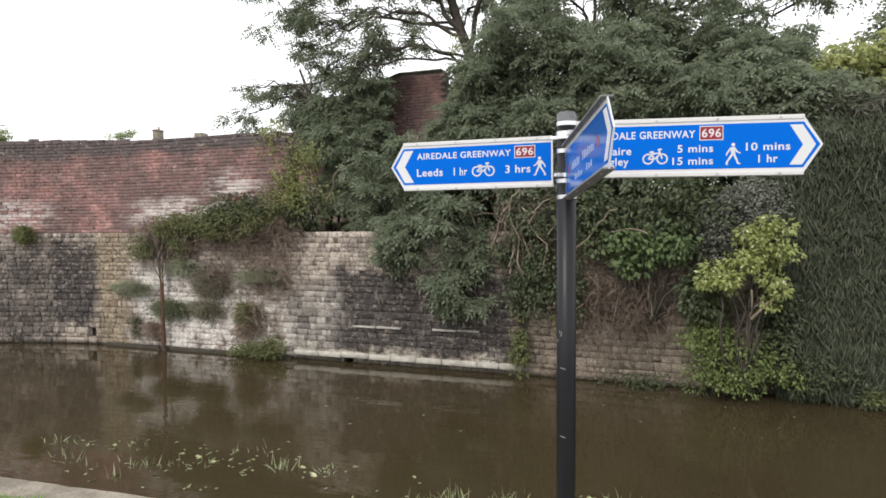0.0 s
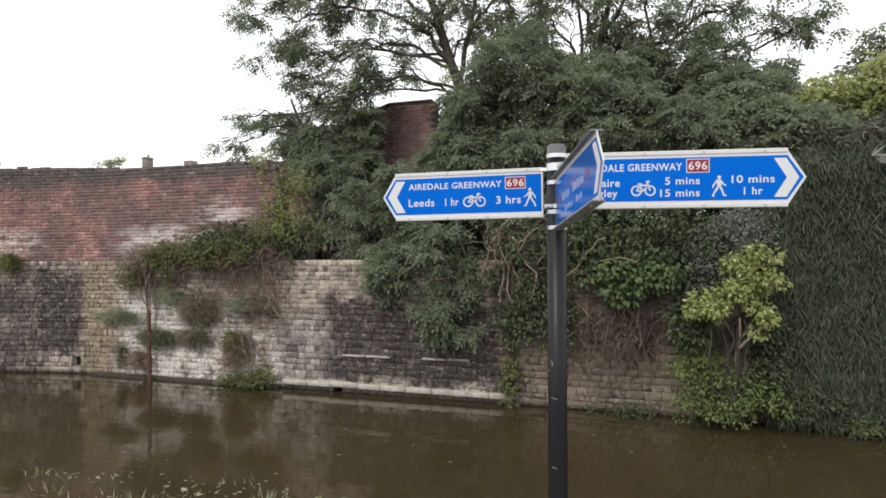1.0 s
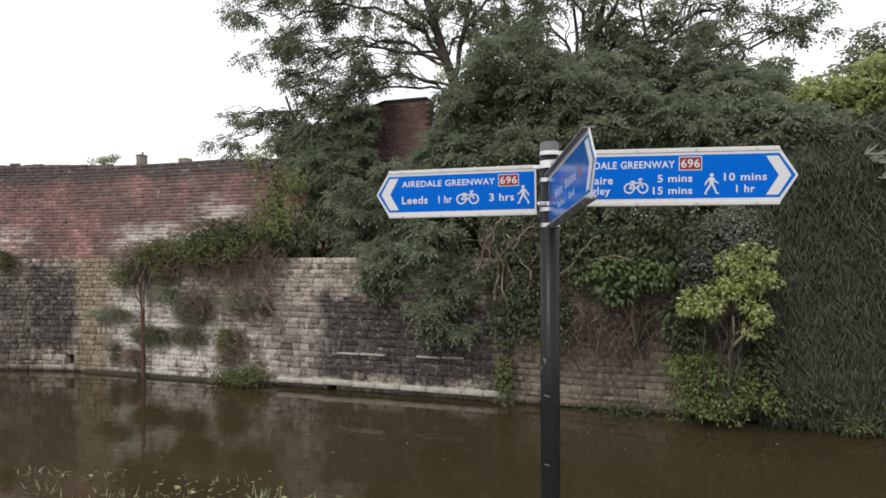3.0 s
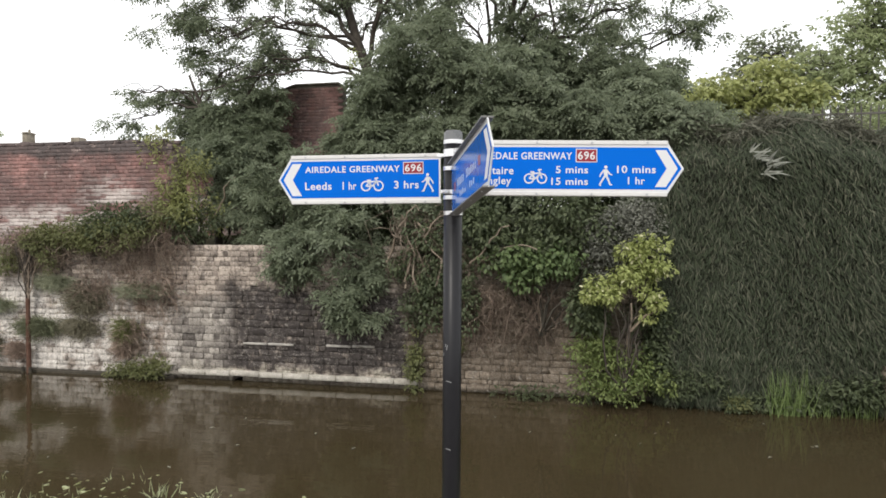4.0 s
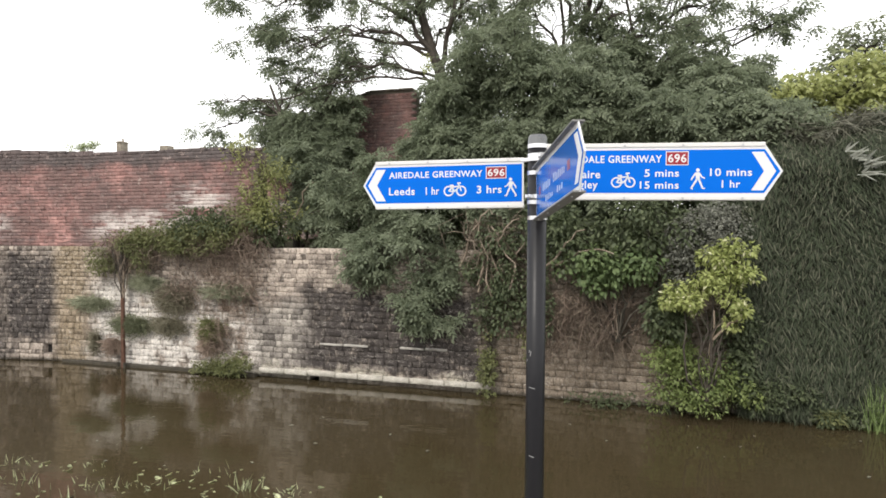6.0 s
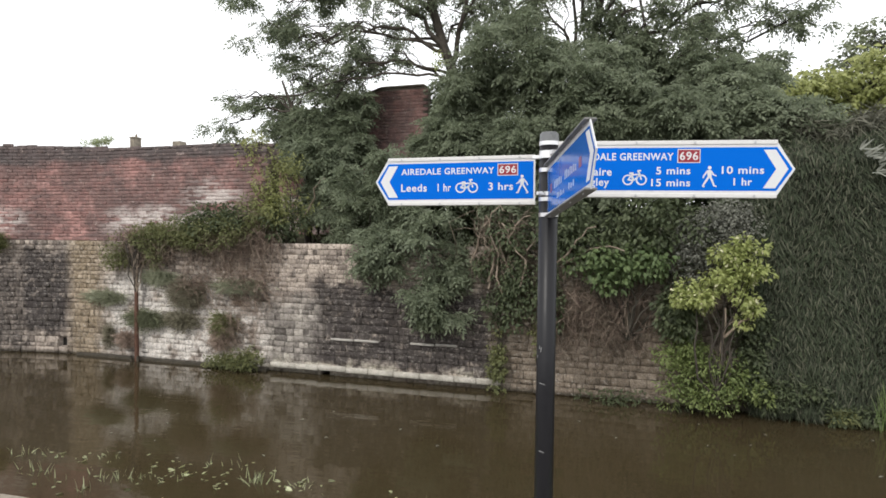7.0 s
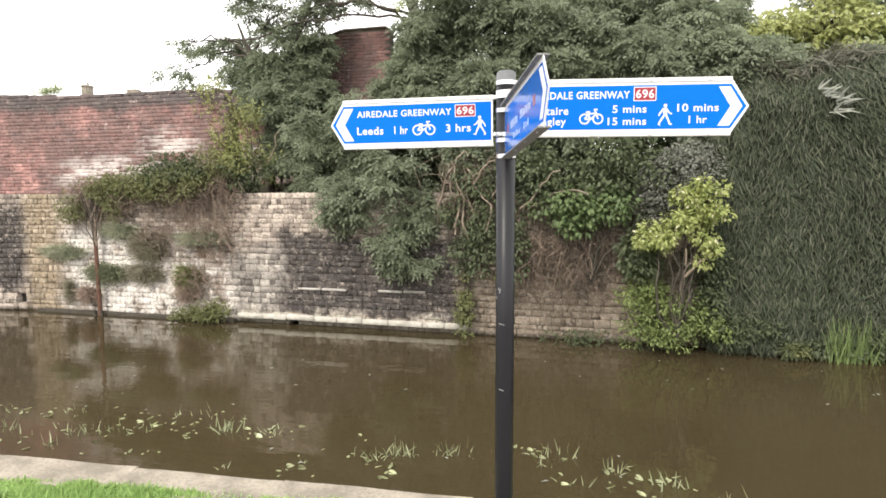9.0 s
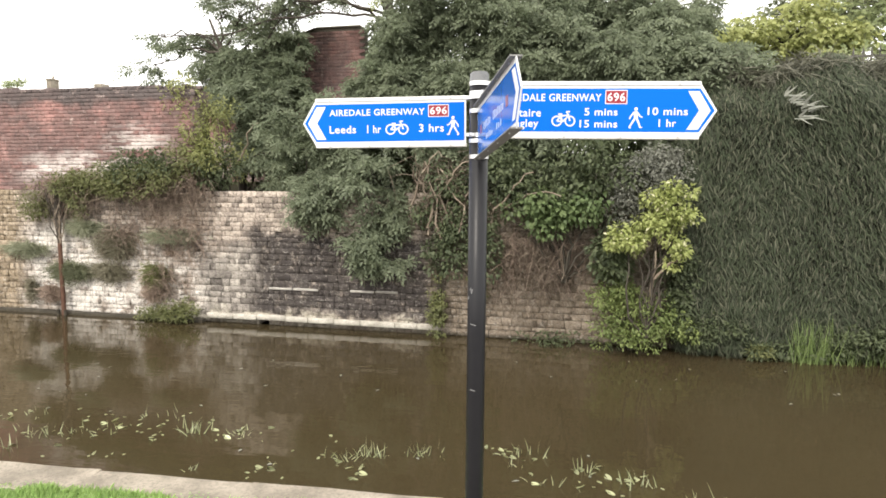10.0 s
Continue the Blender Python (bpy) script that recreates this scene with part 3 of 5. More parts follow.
def sprays(P, D, length, pairs=4, leaflet=0.09, wide=0.032):
    """Feathered leaves: pairs of leaflets and one at the end."""
    n = len(P)
    D = unit(D)
    S = unit(np.cross(D, np.array([[0, -0.5, 0.8]]) + 0.6 * rng.normal(size=(n, 3))))
    U = np.cross(S, D)
    out = []
    for k in range(pairs):
        t = 0.25 + 0.65 * k / pairs
        base = P + D * (length * t)[:, None] - np.array([[0, 0, 1.0]]) * (length * t * t * 0.25)[:, None]
        for s in (-1, 1):
            d = unit(S * s * 0.9 + D * 0.5 + rng.normal(0, 0.16, (n, 3)) - np.array([[0, 0, 0.15]]))
            out.append((base, d, U + rng.normal(0, 0.15, (n, 3)), leaflet * (0.8 + 0.4 * rng.random(n)), wide * (0.8 + 0.4 * rng.random(n))))
    out.append((P + D * (length * 0.9)[:, None] - np.array([[0, 0, 1.0]]) * (length * 0.2)[:, None], unit(D - np.array([[0, 0, 0.3]])), U, leaflet * np.ones(n) * 1.05, wide * np.ones(n)))
    return [np.concatenate(c) for c in zip(*out)]


def clumps_in(masses):
    """Centres of clumps, strewn in the masses (x, y, z, rx, ry, rz, count)."""
    out = []
    for mx, my, mz, rx, ry, rz, c, *_ in masses:
        d = rand_dir(int(c)) * (rng.random((int(c), 1)) ** 0.45)
        out.append(np.array([mx, my, mz]) + d * np.array([rx, ry, rz]))
    return np.concatenate(out)


def around(centres, per, r, flat=0.8):
    n = len(centres) * per
    d = rand_dir(n)
    q = np.repeat(centres, per, 0) + d * (r * (0.35 + 0.65 * rng.random((n, 1)) ** 0.6)) * np.array([1, 1, flat])
    return q, d


def bush(name, label, category, masses, per, r, L, W, mat, droop=0.3, stems=True, foot=None, feather=False, kind="", twigmat=None, flat=0.8, n_stems=11):
    """A shrub: stems that fan out from its foot into clumps of leaves."""
    thing = tagged(new(name), label, category, kind=kind)
    c = clumps_in(masses)
    q, d = around(c, per, r, flat)
    D = unit(d + 0.6 * rand_dir(len(q)) - np.array([0, 0, droop]))
    if feather:
        a = sprays(q, D, L * 2.6 * (0.8 + 0.4 * rng.random(len(q))), 4, L, W)
        me = leaves_mesh("leaves", *a)
    else:
        N = unit(0.55 * rng.normal(size=(len(q), 3)) + 0.5 * d + np.array([0, -0.35, 1.0]))
        me = leaves_mesh("leaves", q, D, N, L * (0.7 + 0.6 * rng.random(len(q))), W * (0.7 + 0.6 * rng.random(len(q))))
    part("foliage", me, mat, thing)
    if stems:
        foot = np.asarray(foot if foot is not None else [c[:, 0].mean(), c[:, 1].mean() + 0.1, c[:, 2].min() - 0.2], float)
        for p in c[rng.permutation(len(c))[: min(len(c), n_stems)]]:
            part("stem", tubes("stem", [(bend(foot + rng.normal(0, 0.03, 3) * [1, 1, 0], p, 0.08, 6, 0.12), np.linspace(0.016, 0.004, 6), 5)]), twigmat or TWIGDARK, thing)
    return thing


# ash trees behind the wall
def rosettes(tips, out, leaves):
    """Leaf stalks that spread like an umbrella from each twig's tip."""
    n = len(tips)
    az = np.repeat(2 * math.pi * rng.random(n), leaves) + np.tile(np.arange(leaves) * 2 * math.pi / leaves, n) + rng.normal(0, 0.25, n * leaves)
    flat = np.stack([np.cos(az), np.sin(az), np.zeros(n * leaves)], 1)
    D = unit(flat + 0.45 * np.repeat(out, leaves, 0) + rng.normal(0, 0.3, (n * leaves, 3)) + [0, 0, -0.5])
    return np.repeat(tips, leaves, 0), D


def big_tree(name, label, trunk, radii, masses, tips, r, leaf, wide, mat, feather=True, limb=0.05, leaves=6):
    """Trunk, limbs and twigs; each mass is (x, y, z, rx, ry, rz, clumps, clump radius, twigs in a clump)."""
    thing = tagged(new(name), label, "tree")
    trunk = np.asarray(trunk, float)
    part("trunk", tubes("trunk", [(trunk, radii, 10)]), BARK, thing)
    for mass in masses:
        c = clumps_in([mass])
        centre = np.array(mass[:3], float)
        start = trunk[np.argmin(np.linalg.norm(trunk - (centre - [0, 0, 0.9]), axis=1))]
        main = bend(start, centre, 0.15, 8, 0.12)
        lines = [(main, np.linspace(limb, limb * 0.45, 8), 6)]
        reach, count = mass[7:9] if len(mass) > 7 else (r, tips)
        ends, outs = [], []
        for p in c:
            a = main[int(rng.integers(3, 8))]
            lines.append((bend(a, p, 0.08, 6, 0.15), np.linspace(limb * 0.34, 0.007, 6), 4))
            away = unit(p - a)
            q = p + rand_dir(count) * (reach * (0.3 + 0.7 * rng.random((count, 1)) ** 0.6)) * [1.05, 1.05, 0.9] + away * reach * 0.35
            for e in q[: count // 2]:
                lines.append((bend(p, e, 0.03, 4, 0.2), np.linspace(0.007, 0.003, 4), 3))
            ends.append(q)
            outs.append(unit(q - p + 0.6 * away * reach))
        limb_ob = part("limb", tubes("limb", lines), BARK, thing)
        q, D = rosettes(np.concatenate(ends), np.concatenate(outs), leaves)
        if feather:
            me = leaves_mesh("leaf_clump", *sprays(q, D, leaf * 2.9 * (0.75 + 0.5 * rng.random(len(q))), 4, leaf, wide))
        else:
            q = q + D * leaf * rng.random((len(q), 1))
            D = unit(D - [0, 0, 0.25])
            me = leaves_mesh("leaf_clump", q, D, unit(0.6 * rng.normal(size=(len(q), 3)) + [0, -0.5, 0.8]), leaf * (0.7 + 0.6 * rng.random(len(q))), wide * (0.7 + 0.6 * rng.random(len(q))))
        tagged(part("leaf_clump", me, mat, limb_ob), kind="stuff")
    return thing


big_tree("ash_tree", "large ash tree with grey-green feathered leaves over the wall",
         [(-2.7, 8.3, 1.4), (-2.75, 8.2, 2.9), (-2.85, 8.1, 4.2), (-3.15, 8.05, 5.0), (-3.4, 8.1, 5.8), (-3.7, 8.2, 6.6), (-3.9, 8.3, 7.8)], [0.15, 0.13, 0.105, 0.085, 0.07, 0.055, 0.03],
         [(-6.5, 8, 6.4, 1.05, 0.8, 0.75, 18, 0.22, 4), (-6.1, 8, 5.4, 0.95, 0.7, 0.5, 11, 0.22, 4), (-4.9, 8, 5.45, 0.95, 0.7, 0.45, 10, 0.22, 4), (-4.5, 7.9, 4.9, 1, 0.5, 0.25, 6, 0.22, 4), (-5.2, 8.1, 6.6, 1.3, 0.9, 0.6, 18, 0.22, 4),
          (-3.6, 8, 5.9, 0.7, 0.7, 0.6, 10, 0.22, 4), (-2.5, 8.1, 5.7, 0.6, 0.7, 0.5, 7, 0.22, 4), (-2.9, 8.2, 6.5, 0.9, 0.9, 0.7, 14, 0.22, 4), (-4.4, 8.1, 7.7, 2.6, 1.3, 0.8, 36, 0.3, 6),
          (-2.32, 7.2, 4.06, 0.51, 0.6, 0.55, 20, 0.26, 10), (-1.54, 7.1, 4.29, 0.79, 0.8, 0.65, 30, 0.26, 10), (-2.41, 6.8, 3.08, 0.51, 0.5, 0.55, 20, 0.26, 11), (-1.71, 6.7, 3.18, 0.74, 0.5, 0.55, 24, 0.28, 11),
          (-3.8, 6.75, 2.3, 0.9, 0.45, 0.7, 24, 0.28, 11), (-3.45, 6.05, 1.5, 0.45, 0.22, 0.25, 7, 0.2, 6), (-2.7, 6.05, 1.5, 0.75, 0.28, 0.45, 14, 0.24, 7), (-2.45, 6, 0.8, 0.6, 0.2, 0.3, 7, 0.2, 6), (-1.8, 6.5, 2.6, 0.9, 0.5, 0.6, 20, 0.28, 11)],
         11, 0.28, 0.078, 0.031, ASH, limb=0.03)
big_tree("ash_tree", "many-stemmed ash tree spreading behind the wall",
         [(-0.5, 8.4, 1.4), (-0.55, 8.4, 3.0), (-0.7, 8.3, 4.2), (-0.6, 8.3, 5.2), (-0.3, 8.3, 6.4), (0.0, 8.3, 7.6)], [0.12, 0.09, 0.065, 0.048, 0.036, 0.02],
         [(-1.3, 8, 5.35, 0.7, 0.6, 0.4, 10, 0.22, 5), (-2.2, 8, 5.2, 0.5, 0.6, 0.4, 7, 0.22, 5), (-0.1, 8, 5.3, 0.6, 0.6, 0.35, 8, 0.22, 5), (1.3, 8.1, 5.35, 1, 0.8, 0.7, 16, 0.22, 4), (2.2, 8.1, 4.95, 0.4, 0.4, 0.5, 6, 0.22, 4), (0.4, 8.2, 4.5, 1.2, 0.8, 0.55, 32, 0.28, 12), (1.42, 7.2, 4.15, 0.65, 0.6, 0.28, 12, 0.24, 10), (-0.4, 8.2, 5.3, 0.7, 0.7, 0.45, 7, 0.22, 4),
          (0.3, 8.2, 6.2, 1.6, 1, 0.5, 16, 0.22, 4), (-1.4, 8.2, 6.2, 0.8, 0.8, 0.7, 13, 0.22, 4), (0, 8.2, 7.3, 2.3, 1.2, 0.7, 27, 0.3, 5), (-0.71, 7, 3.82, 0.74, 0.6, 0.55, 26, 0.3, 12),
          (-0.06, 6.8, 3.31, 0.92, 0.6, 0.46, 26, 0.3, 12), (1.14, 6.7, 3.36, 0.92, 0.6, 0.46, 28, 0.3, 12), (1.96, 6.5, 3.26, 0.41, 0.4, 0.28, 13, 0.26, 11),
          (-0.5, 6.7, 2.4, 1, 0.5, 0.5, 22, 0.28, 11), (1.9, 6.9, 3, 0.5, 0.4, 0.3, 12, 0.25, 10), (1.5, 6.6, 2.65, 0.4, 0.3, 0.3, 9, 0.25, 10)],
         16, 0.28, 0.078, 0.031, ASH, limb=0.036)
big_tree("ash_tree", "young ash tree leaning out over the end of the brick wall",
         [(-5.5, 7.5, 1.4), (-5.55, 7.6, 2.4), (-5.7, 7.7, 3.3), (-6.0, 7.8, 4.0), (-6.3, 7.9, 4.6)], [0.07, 0.06, 0.05, 0.035, 0.02],
         [(-7, 8, 4.25, 0.45, 0.4, 0.5, 4, 0.22, 4), (-7.5, 8, 4.4, 0.2, 0.3, 0.3, 3, 0.16, 2), (-5.4, 8, 4.75, 0.7, 0.4, 0.22, 7, 0.2, 4), (-4.6, 8, 4.75, 0.4, 0.3, 0.14, 4, 0.16, 3), (-7.45, 7.9, 3.85, 0.3, 0.3, 0.25, 6, 0.22, 2), (-6.4, 8, 4, 0.65, 0.6, 0.45, 5, 0.22, 4), (-5.75, 8, 3.6, 0.65, 0.5, 0.6, 26, 0.26, 12),
          (-5.3, 8, 3.95, 0.35, 0.3, 0.35, 9, 0.22, 9), (-4.95, 8, 4.15, 0.3, 0.2, 0.25, 6, 0.2, 6), (-5.5, 8, 4.3, 0.6, 0.3, 0.25, 4, 0.2, 4), (-6.2, 8, 4.6, 0.5, 0.4, 0.25, 4, 0.2, 4), (-4.9, 7.9, 3.4, 0.25, 0.25, 0.5, 12, 0.2, 8), (-5.2, 7.6, 3, 0.55, 0.4, 0.55, 20, 0.26, 12), (-4.9, 7.4, 2.5, 0.4, 0.3, 0.4, 12, 0.25, 10)],
         10, 0.26, 0.078, 0.031, ASH, limb=0.022)
second = bpy.data.objects["ash_tree.001"]
for line, radius in (([(-0.55, 8.4, 3.0), (-1.3, 8.3, 4.4), (-1.6, 8.3, 5.6), (-1.5, 8.3, 7.2)], 0.055), ([(-0.6, 8.4, 3.2), (0.3, 8.3, 4.6), (0.9, 8.3, 5.8), (1.3, 8.3, 7.0)], 0.045),
                     ([(-1.0, 8.35, 3.9), (-0.9, 8.3, 5.2), (-1.05, 8.2, 6.6)], 0.04), ([(-1.3, 8.3, 4.4), (-2.0, 8.2, 5.3), (-2.3, 8.2, 6.8)], 0.035), ([(0.3, 8.3, 4.6), (0.1, 8.2, 5.6), (0.5, 8.2, 6.8)], 0.03)):
    part("limb", tubes("limb", [(np.array(line), np.linspace(radius, radius * 0.4, len(line)), 7)]), BARK, second)
# the first tree's bare limbs, which fork and arch out towards the west
first = bpy.data.objects["ash_tree"]
for line, radius in (([(-3.05, 8.0, 4.75), (-3.5, 7.9, 5.5), (-4.3, 7.85, 6.0), (-5.2, 7.8, 6.15), (-6.1, 7.8, 6.0)], 0.045), ([(-3.1, 8.0, 4.9), (-3.9, 7.85, 5.35), (-4.8, 7.8, 5.4), (-5.7, 7.8, 5.1)], 0.034),
                     ([(-2.95, 8.0, 4.5), (-3.7, 7.8, 4.75), (-4.5, 7.75, 4.75), (-5.3, 7.7, 4.5)], 0.028), ([(-2.9, 8.0, 4.4), (-3.6, 7.8, 4.55), (-4.6, 7.75, 4.5), (-6.0, 7.7, 4.25), (-6.9, 7.7, 4.3)], 0.026),
                     ([(-3.3, 8.05, 5.5), (-4.0, 7.9, 6.3), (-4.8, 7.9, 6.9), (-5.4, 7.9, 7.2)], 0.04), ([(-3.0, 8.1, 4.7), (-2.75, 8.0, 5.6), (-2.6, 8.0, 6.5), (-2.65, 8.0, 7.4)], 0.05), ([(-2.75, 8.0, 5.6), (-2.2, 8.0, 6.1), (-1.9, 8.0, 6.9)], 0.03)):
    fine = np.array([[np.interp(u, np.linspace(0, 1, len(line)), [p[k] for p in line]) for k in range(3)] for u in np.linspace(0, 1, 14)])
    fine[1:-1] += rng.normal(0, 0.035, (12, 3))
    lines = [(fine, np.linspace(radius, radius * 0.3, 14), 7)]
    for k in range(3, 14, 1):
        lines.append((bend(fine[k], fine[k] + np.array([-0.35, -0.05, 0.0]) * (0.4 + rng.random()) + rng.normal(0, 0.22, 3), 0.05, 5, 0.2), np.linspace(radius * 0.3, 0.005, 5), 4))
    part("limb", tubes("limb", lines), BARK, first)

# dark thicket on the bank behind the wall
bush("thicket", "dense dark green thicket on the bank behind the wall", "thicket",
     [(-2.6, 7.4, 2.2, 2.2, 0.5, 0.9, 90), (0.4, 7.4, 2.3, 1.6, 0.6, 1.0, 80), (-5.3, 7.8, 2.3, 0.7, 0.4, 0.6, 16), (-3.3, 9.3, 3.5, 0.6, 0.3, 0.9, 30), (-3.5, 8.2, 2.3, 1.1, 0.3, 0.75, 75), (-2.2, 8.7, 3.0, 1.2, 0.3, 0.8, 60), (-4.7, 8.2, 2.0, 0.9, 0.3, 0.55, 36), (-3.5, 9.4, 4.3, 0.4, 0.3, 0.6, 16), (-3.75, 9.3, 3.8, 0.35, 0.2, 0.6, 16), (-1.0, 8.7, 3.6, 2.3, 0.5, 0.9, 90), (1.6, 8.6, 3.3, 1.0, 0.5, 0.6, 30), (1.5, 7.3, 2.2, 0.7, 0.3, 0.6, 34)], 75, 0.33, 0.085, 0.04, SHRUB, kind="stuff")
bush("elder_bush", "yellowish-green bush against the end of the brick wall", "bush", [(-5.25, 6.1, 2.25, 0.2, 0.22, 0.35, 16), (-5.35, 6.4, 2.75, 0.3, 0.25, 0.4, 13), (-5.8, 6.2, 3.05, 0.22, 0.2, 0.22, 8), (-5.45, 6.0, 2.45, 0.15, 0.15, 0.4, 8), (-5.0, 6.5, 2.15, 0.2, 0.2, 0.3, 6)], 46, 0.2, 0.065, 0.03, leaf_material("elder_leaf", (0.14, 0.155, 0.058), (0.39, 0.405, 0.17), 0.45), foot=(-5.2, 6.5, 1.5))

bush("yellow_leaf_tuft", "small tuft of yellowed leaves on the ash trunk", "leaves", [(-3.2, 7.85, 4.75, 0.1, 0.08, 0.12, 5)], 22, 0.07, 0.06, 0.03, YELLOW, stems=False)

TUFT = leaf_material("pale_feathery_leaf", (0.19, 0.205, 0.135), (0.42, 0.435, 0.31), 0.3)
WITHERED = leaf_material("withered_olive_leaf", (0.12, 0.108, 0.075), (0.27, 0.25, 0.175), 0.2)
BUDDLEIA = leaf_material("buddleia_leaf", (0.1, 0.112, 0.066), (0.26, 0.275, 0.17), 0.3)

# shrubs that grow from the wall head and joints
bush("ledge_bramble", "green bramble sprawling over the ledge of the stone wall", "bush",
     [(-6.1, 5.95, 1.82, 0.6, 0.22, 0.18, 22), (-7.0, 5.93, 1.76, 0.55, 0.2, 0.17, 24), (-7.6, 5.93, 1.62, 0.4, 0.16, 0.14, 10), (-6.6, 5.95, 1.62, 0.6, 0.2, 0.1, 12), (-5.65, 6.0, 1.95, 0.5, 0.22, 0.3, 18), (-7.6, 5.95, 1.68, 0.5, 0.15, 0.16, 16), (-8.3, 5.98, 1.35, 0.2, 0.1, 0.36, 12), (-7.5, 5.98, 1.35, 0.2, 0.1, 0.2, 5)], 80, 0.17, 0.045, 0.022, OLIVE, foot=(-6.5, 6.25, 1.5), twigmat=TWIG, n_stems=34)
bush("ledge_elder", "dark green shrub rooted on the wall ledge", "bush", [(-6.3, 6.05, 1.92, 0.7, 0.2, 0.22, 22), (-5.2, 6.2, 1.95, 0.35, 0.25, 0.3, 10)], 64, 0.17, 0.07, 0.035, SHRUB, foot=(-5.9, 6.3, 1.5))


def hanging(name, label, x0, x1, z_top, drop, count, mat, y=5.98, spread=0.26):
    """Dead stems that hang from a ledge."""
    thing = tagged(new(name), label, "dead stems", kind="stuff")
    lines = []
    for _ in range(count):
        x = x0 + (x1 - x0) * rng.random()
        l = drop * (0.35 + 0.65 * rng.random())
        p = bend((x, y + 0.1 * rng.random(), z_top + 0.08 * rng.normal()), (x + rng.normal(0, spread), y + 0.08 * rng.random() + 0.05, z_top - l), 0.1 * rng.random(), 7, 0.4)
        lines.append((p, np.linspace(0.0055, 0.0025, 7), 3))
    part("stems", tubes("stems", lines), mat, thing)
    return thing


hanging("hanging_stems", "dead brown bramble stems hanging down the wall", -6.8, -5.3, 1.74, 0.75, 230, DRY)
hanging("hanging_stems", "pale grey bramble canes trailing from the ledge", -8.4, -5.3, 1.72, 0.6, 150, TWIG)
hanging("hanging_stems", "dead brown bramble stems hanging down the wall", -8.2, -7.3, 1.65, 0.6, 160, DRY)
hanging("hanging_stems", "reddish dead stems hanging over the stone wall", -1.1, 0.3, 0.95, 0.95, 140, DRY, 5.92, 0.1)
hanging("hanging_stems", "pale dead canes hanging over the stone wall", -0.75, 0.2, 0.85, 1.1, 60, TWIG, 5.88, 0.1)
hanging("hanging_stems", "brown withered creeper clinging to the wall", -7.0, -6.5, 0.98, 0.55, 80, DRY, 5.99)
hanging("hanging_stems", "brown withered creeper clinging to the wall", -6.0, -5.45, 1.0, 0.6, 80, DRY, 5.99)
hanging("hanging_stems", "brown dead growth above the waterline", -6.25, -5.9, 0.3, 0.6, 60, DRY, 5.99)
hanging("hanging_stems", "pale bare twigs trailing from the wall top", -2.0, -1.2, 1.95, 0.9, 70, TWIG, 5.8)

for x, z, rx, rz, mat, label in ((-7.8, 0.26, 0.34, 0.13, BUDDLEIA, "small green buddleia tuft rooted in the wall"), (-6.22, 0.24, 0.17, 0.16, OLIVE, "small green fern tuft in the wall joint"),
                                 (-6.96, 0.72, 0.28, 0.2, WITHERED, "withered grey shrub clinging to the wall"), (-8.65, 0.6, 0.34, 0.09, TUFT, "pale grey-green tuft on the wall"),
                                 (-5.95, 0.87, 0.36, 0.09, TUFT, "pale trailing tuft on the wall"), (-8.2, -0.11, 0.15, 0.12, DRY, "brown withered tuft in the wall"), (-10.84, 1.55, 0.2, 0.14, OLIVE, "olive tuft growing at the brick wall's foot"),
                                 (-6.28, 0.0, 0.12, 0.16, DRY, "brown dead growth on the wall"), (-7.05, 0.28, 0.26, 0.12, WITHERED, "withered olive shrub in the wall joints"), (-7.5, 0.98, 0.26, 0.1, TUFT, "pale green feathery spray on the limewashed wall"), (-8.58, -0.06, 0.06, 0.18, WITHERED, "thin green weed growing from the wall")):
    n = int(2600 * rx * (rz + 0.06) / 0.06)
    y = float(wall_y(x))
    spot = rng.normal(0, 0.5, (n, 3)) * [rx, 0.05, rz] + [x, y - 0.07, z]
    spot[:, 1] = np.minimum(spot[:, 1], y - 0.015)
    way = unit(np.stack([rng.normal(0, 0.9, n) + 1.5 * (spot[:, 0] - x) / rx, -0.35 + rng.normal(0, 0.2, n), rng.normal(0.15, 0.45, n)], 1))
    tuft = tagged(new("wall_tuft"), label, "plant")
    part("foliage", blades_mesh("foliage", spot, way, rand_dir(n) + [0, -0.4, 0.8], 0.05 + 0.1 * rng.random(n), 0.006 + 0.007 * rng.random(n), 0.8 * rng.random(n), 3), mat, tuft)
    for k in range(4):
        part("stem", tubes("stem", [(bend((x + 0.02 * rng.normal(), y + 0.01, z - 0.04), (x + 0.6 * rx * rng.normal(), y - 0.06, z + 0.4 * rz * rng.normal()), 0.02, 5, 0.1), np.linspace(0.008, 0.003, 5), 4)]), TWIGDARK, tuft)
bush("water_edge_clump", "leafy green clump growing at the waterline", "plant", [(-6.0, 5.95, -0.33, 0.58, 0.12, 0.08, 24), (-5.7, 5.98, -0.2, 0.28, 0.1, 0.14, 8)], 52, 0.1, 0.05, 0.024, OLIVE, foot=(-5.9, 6.1, -0.46))

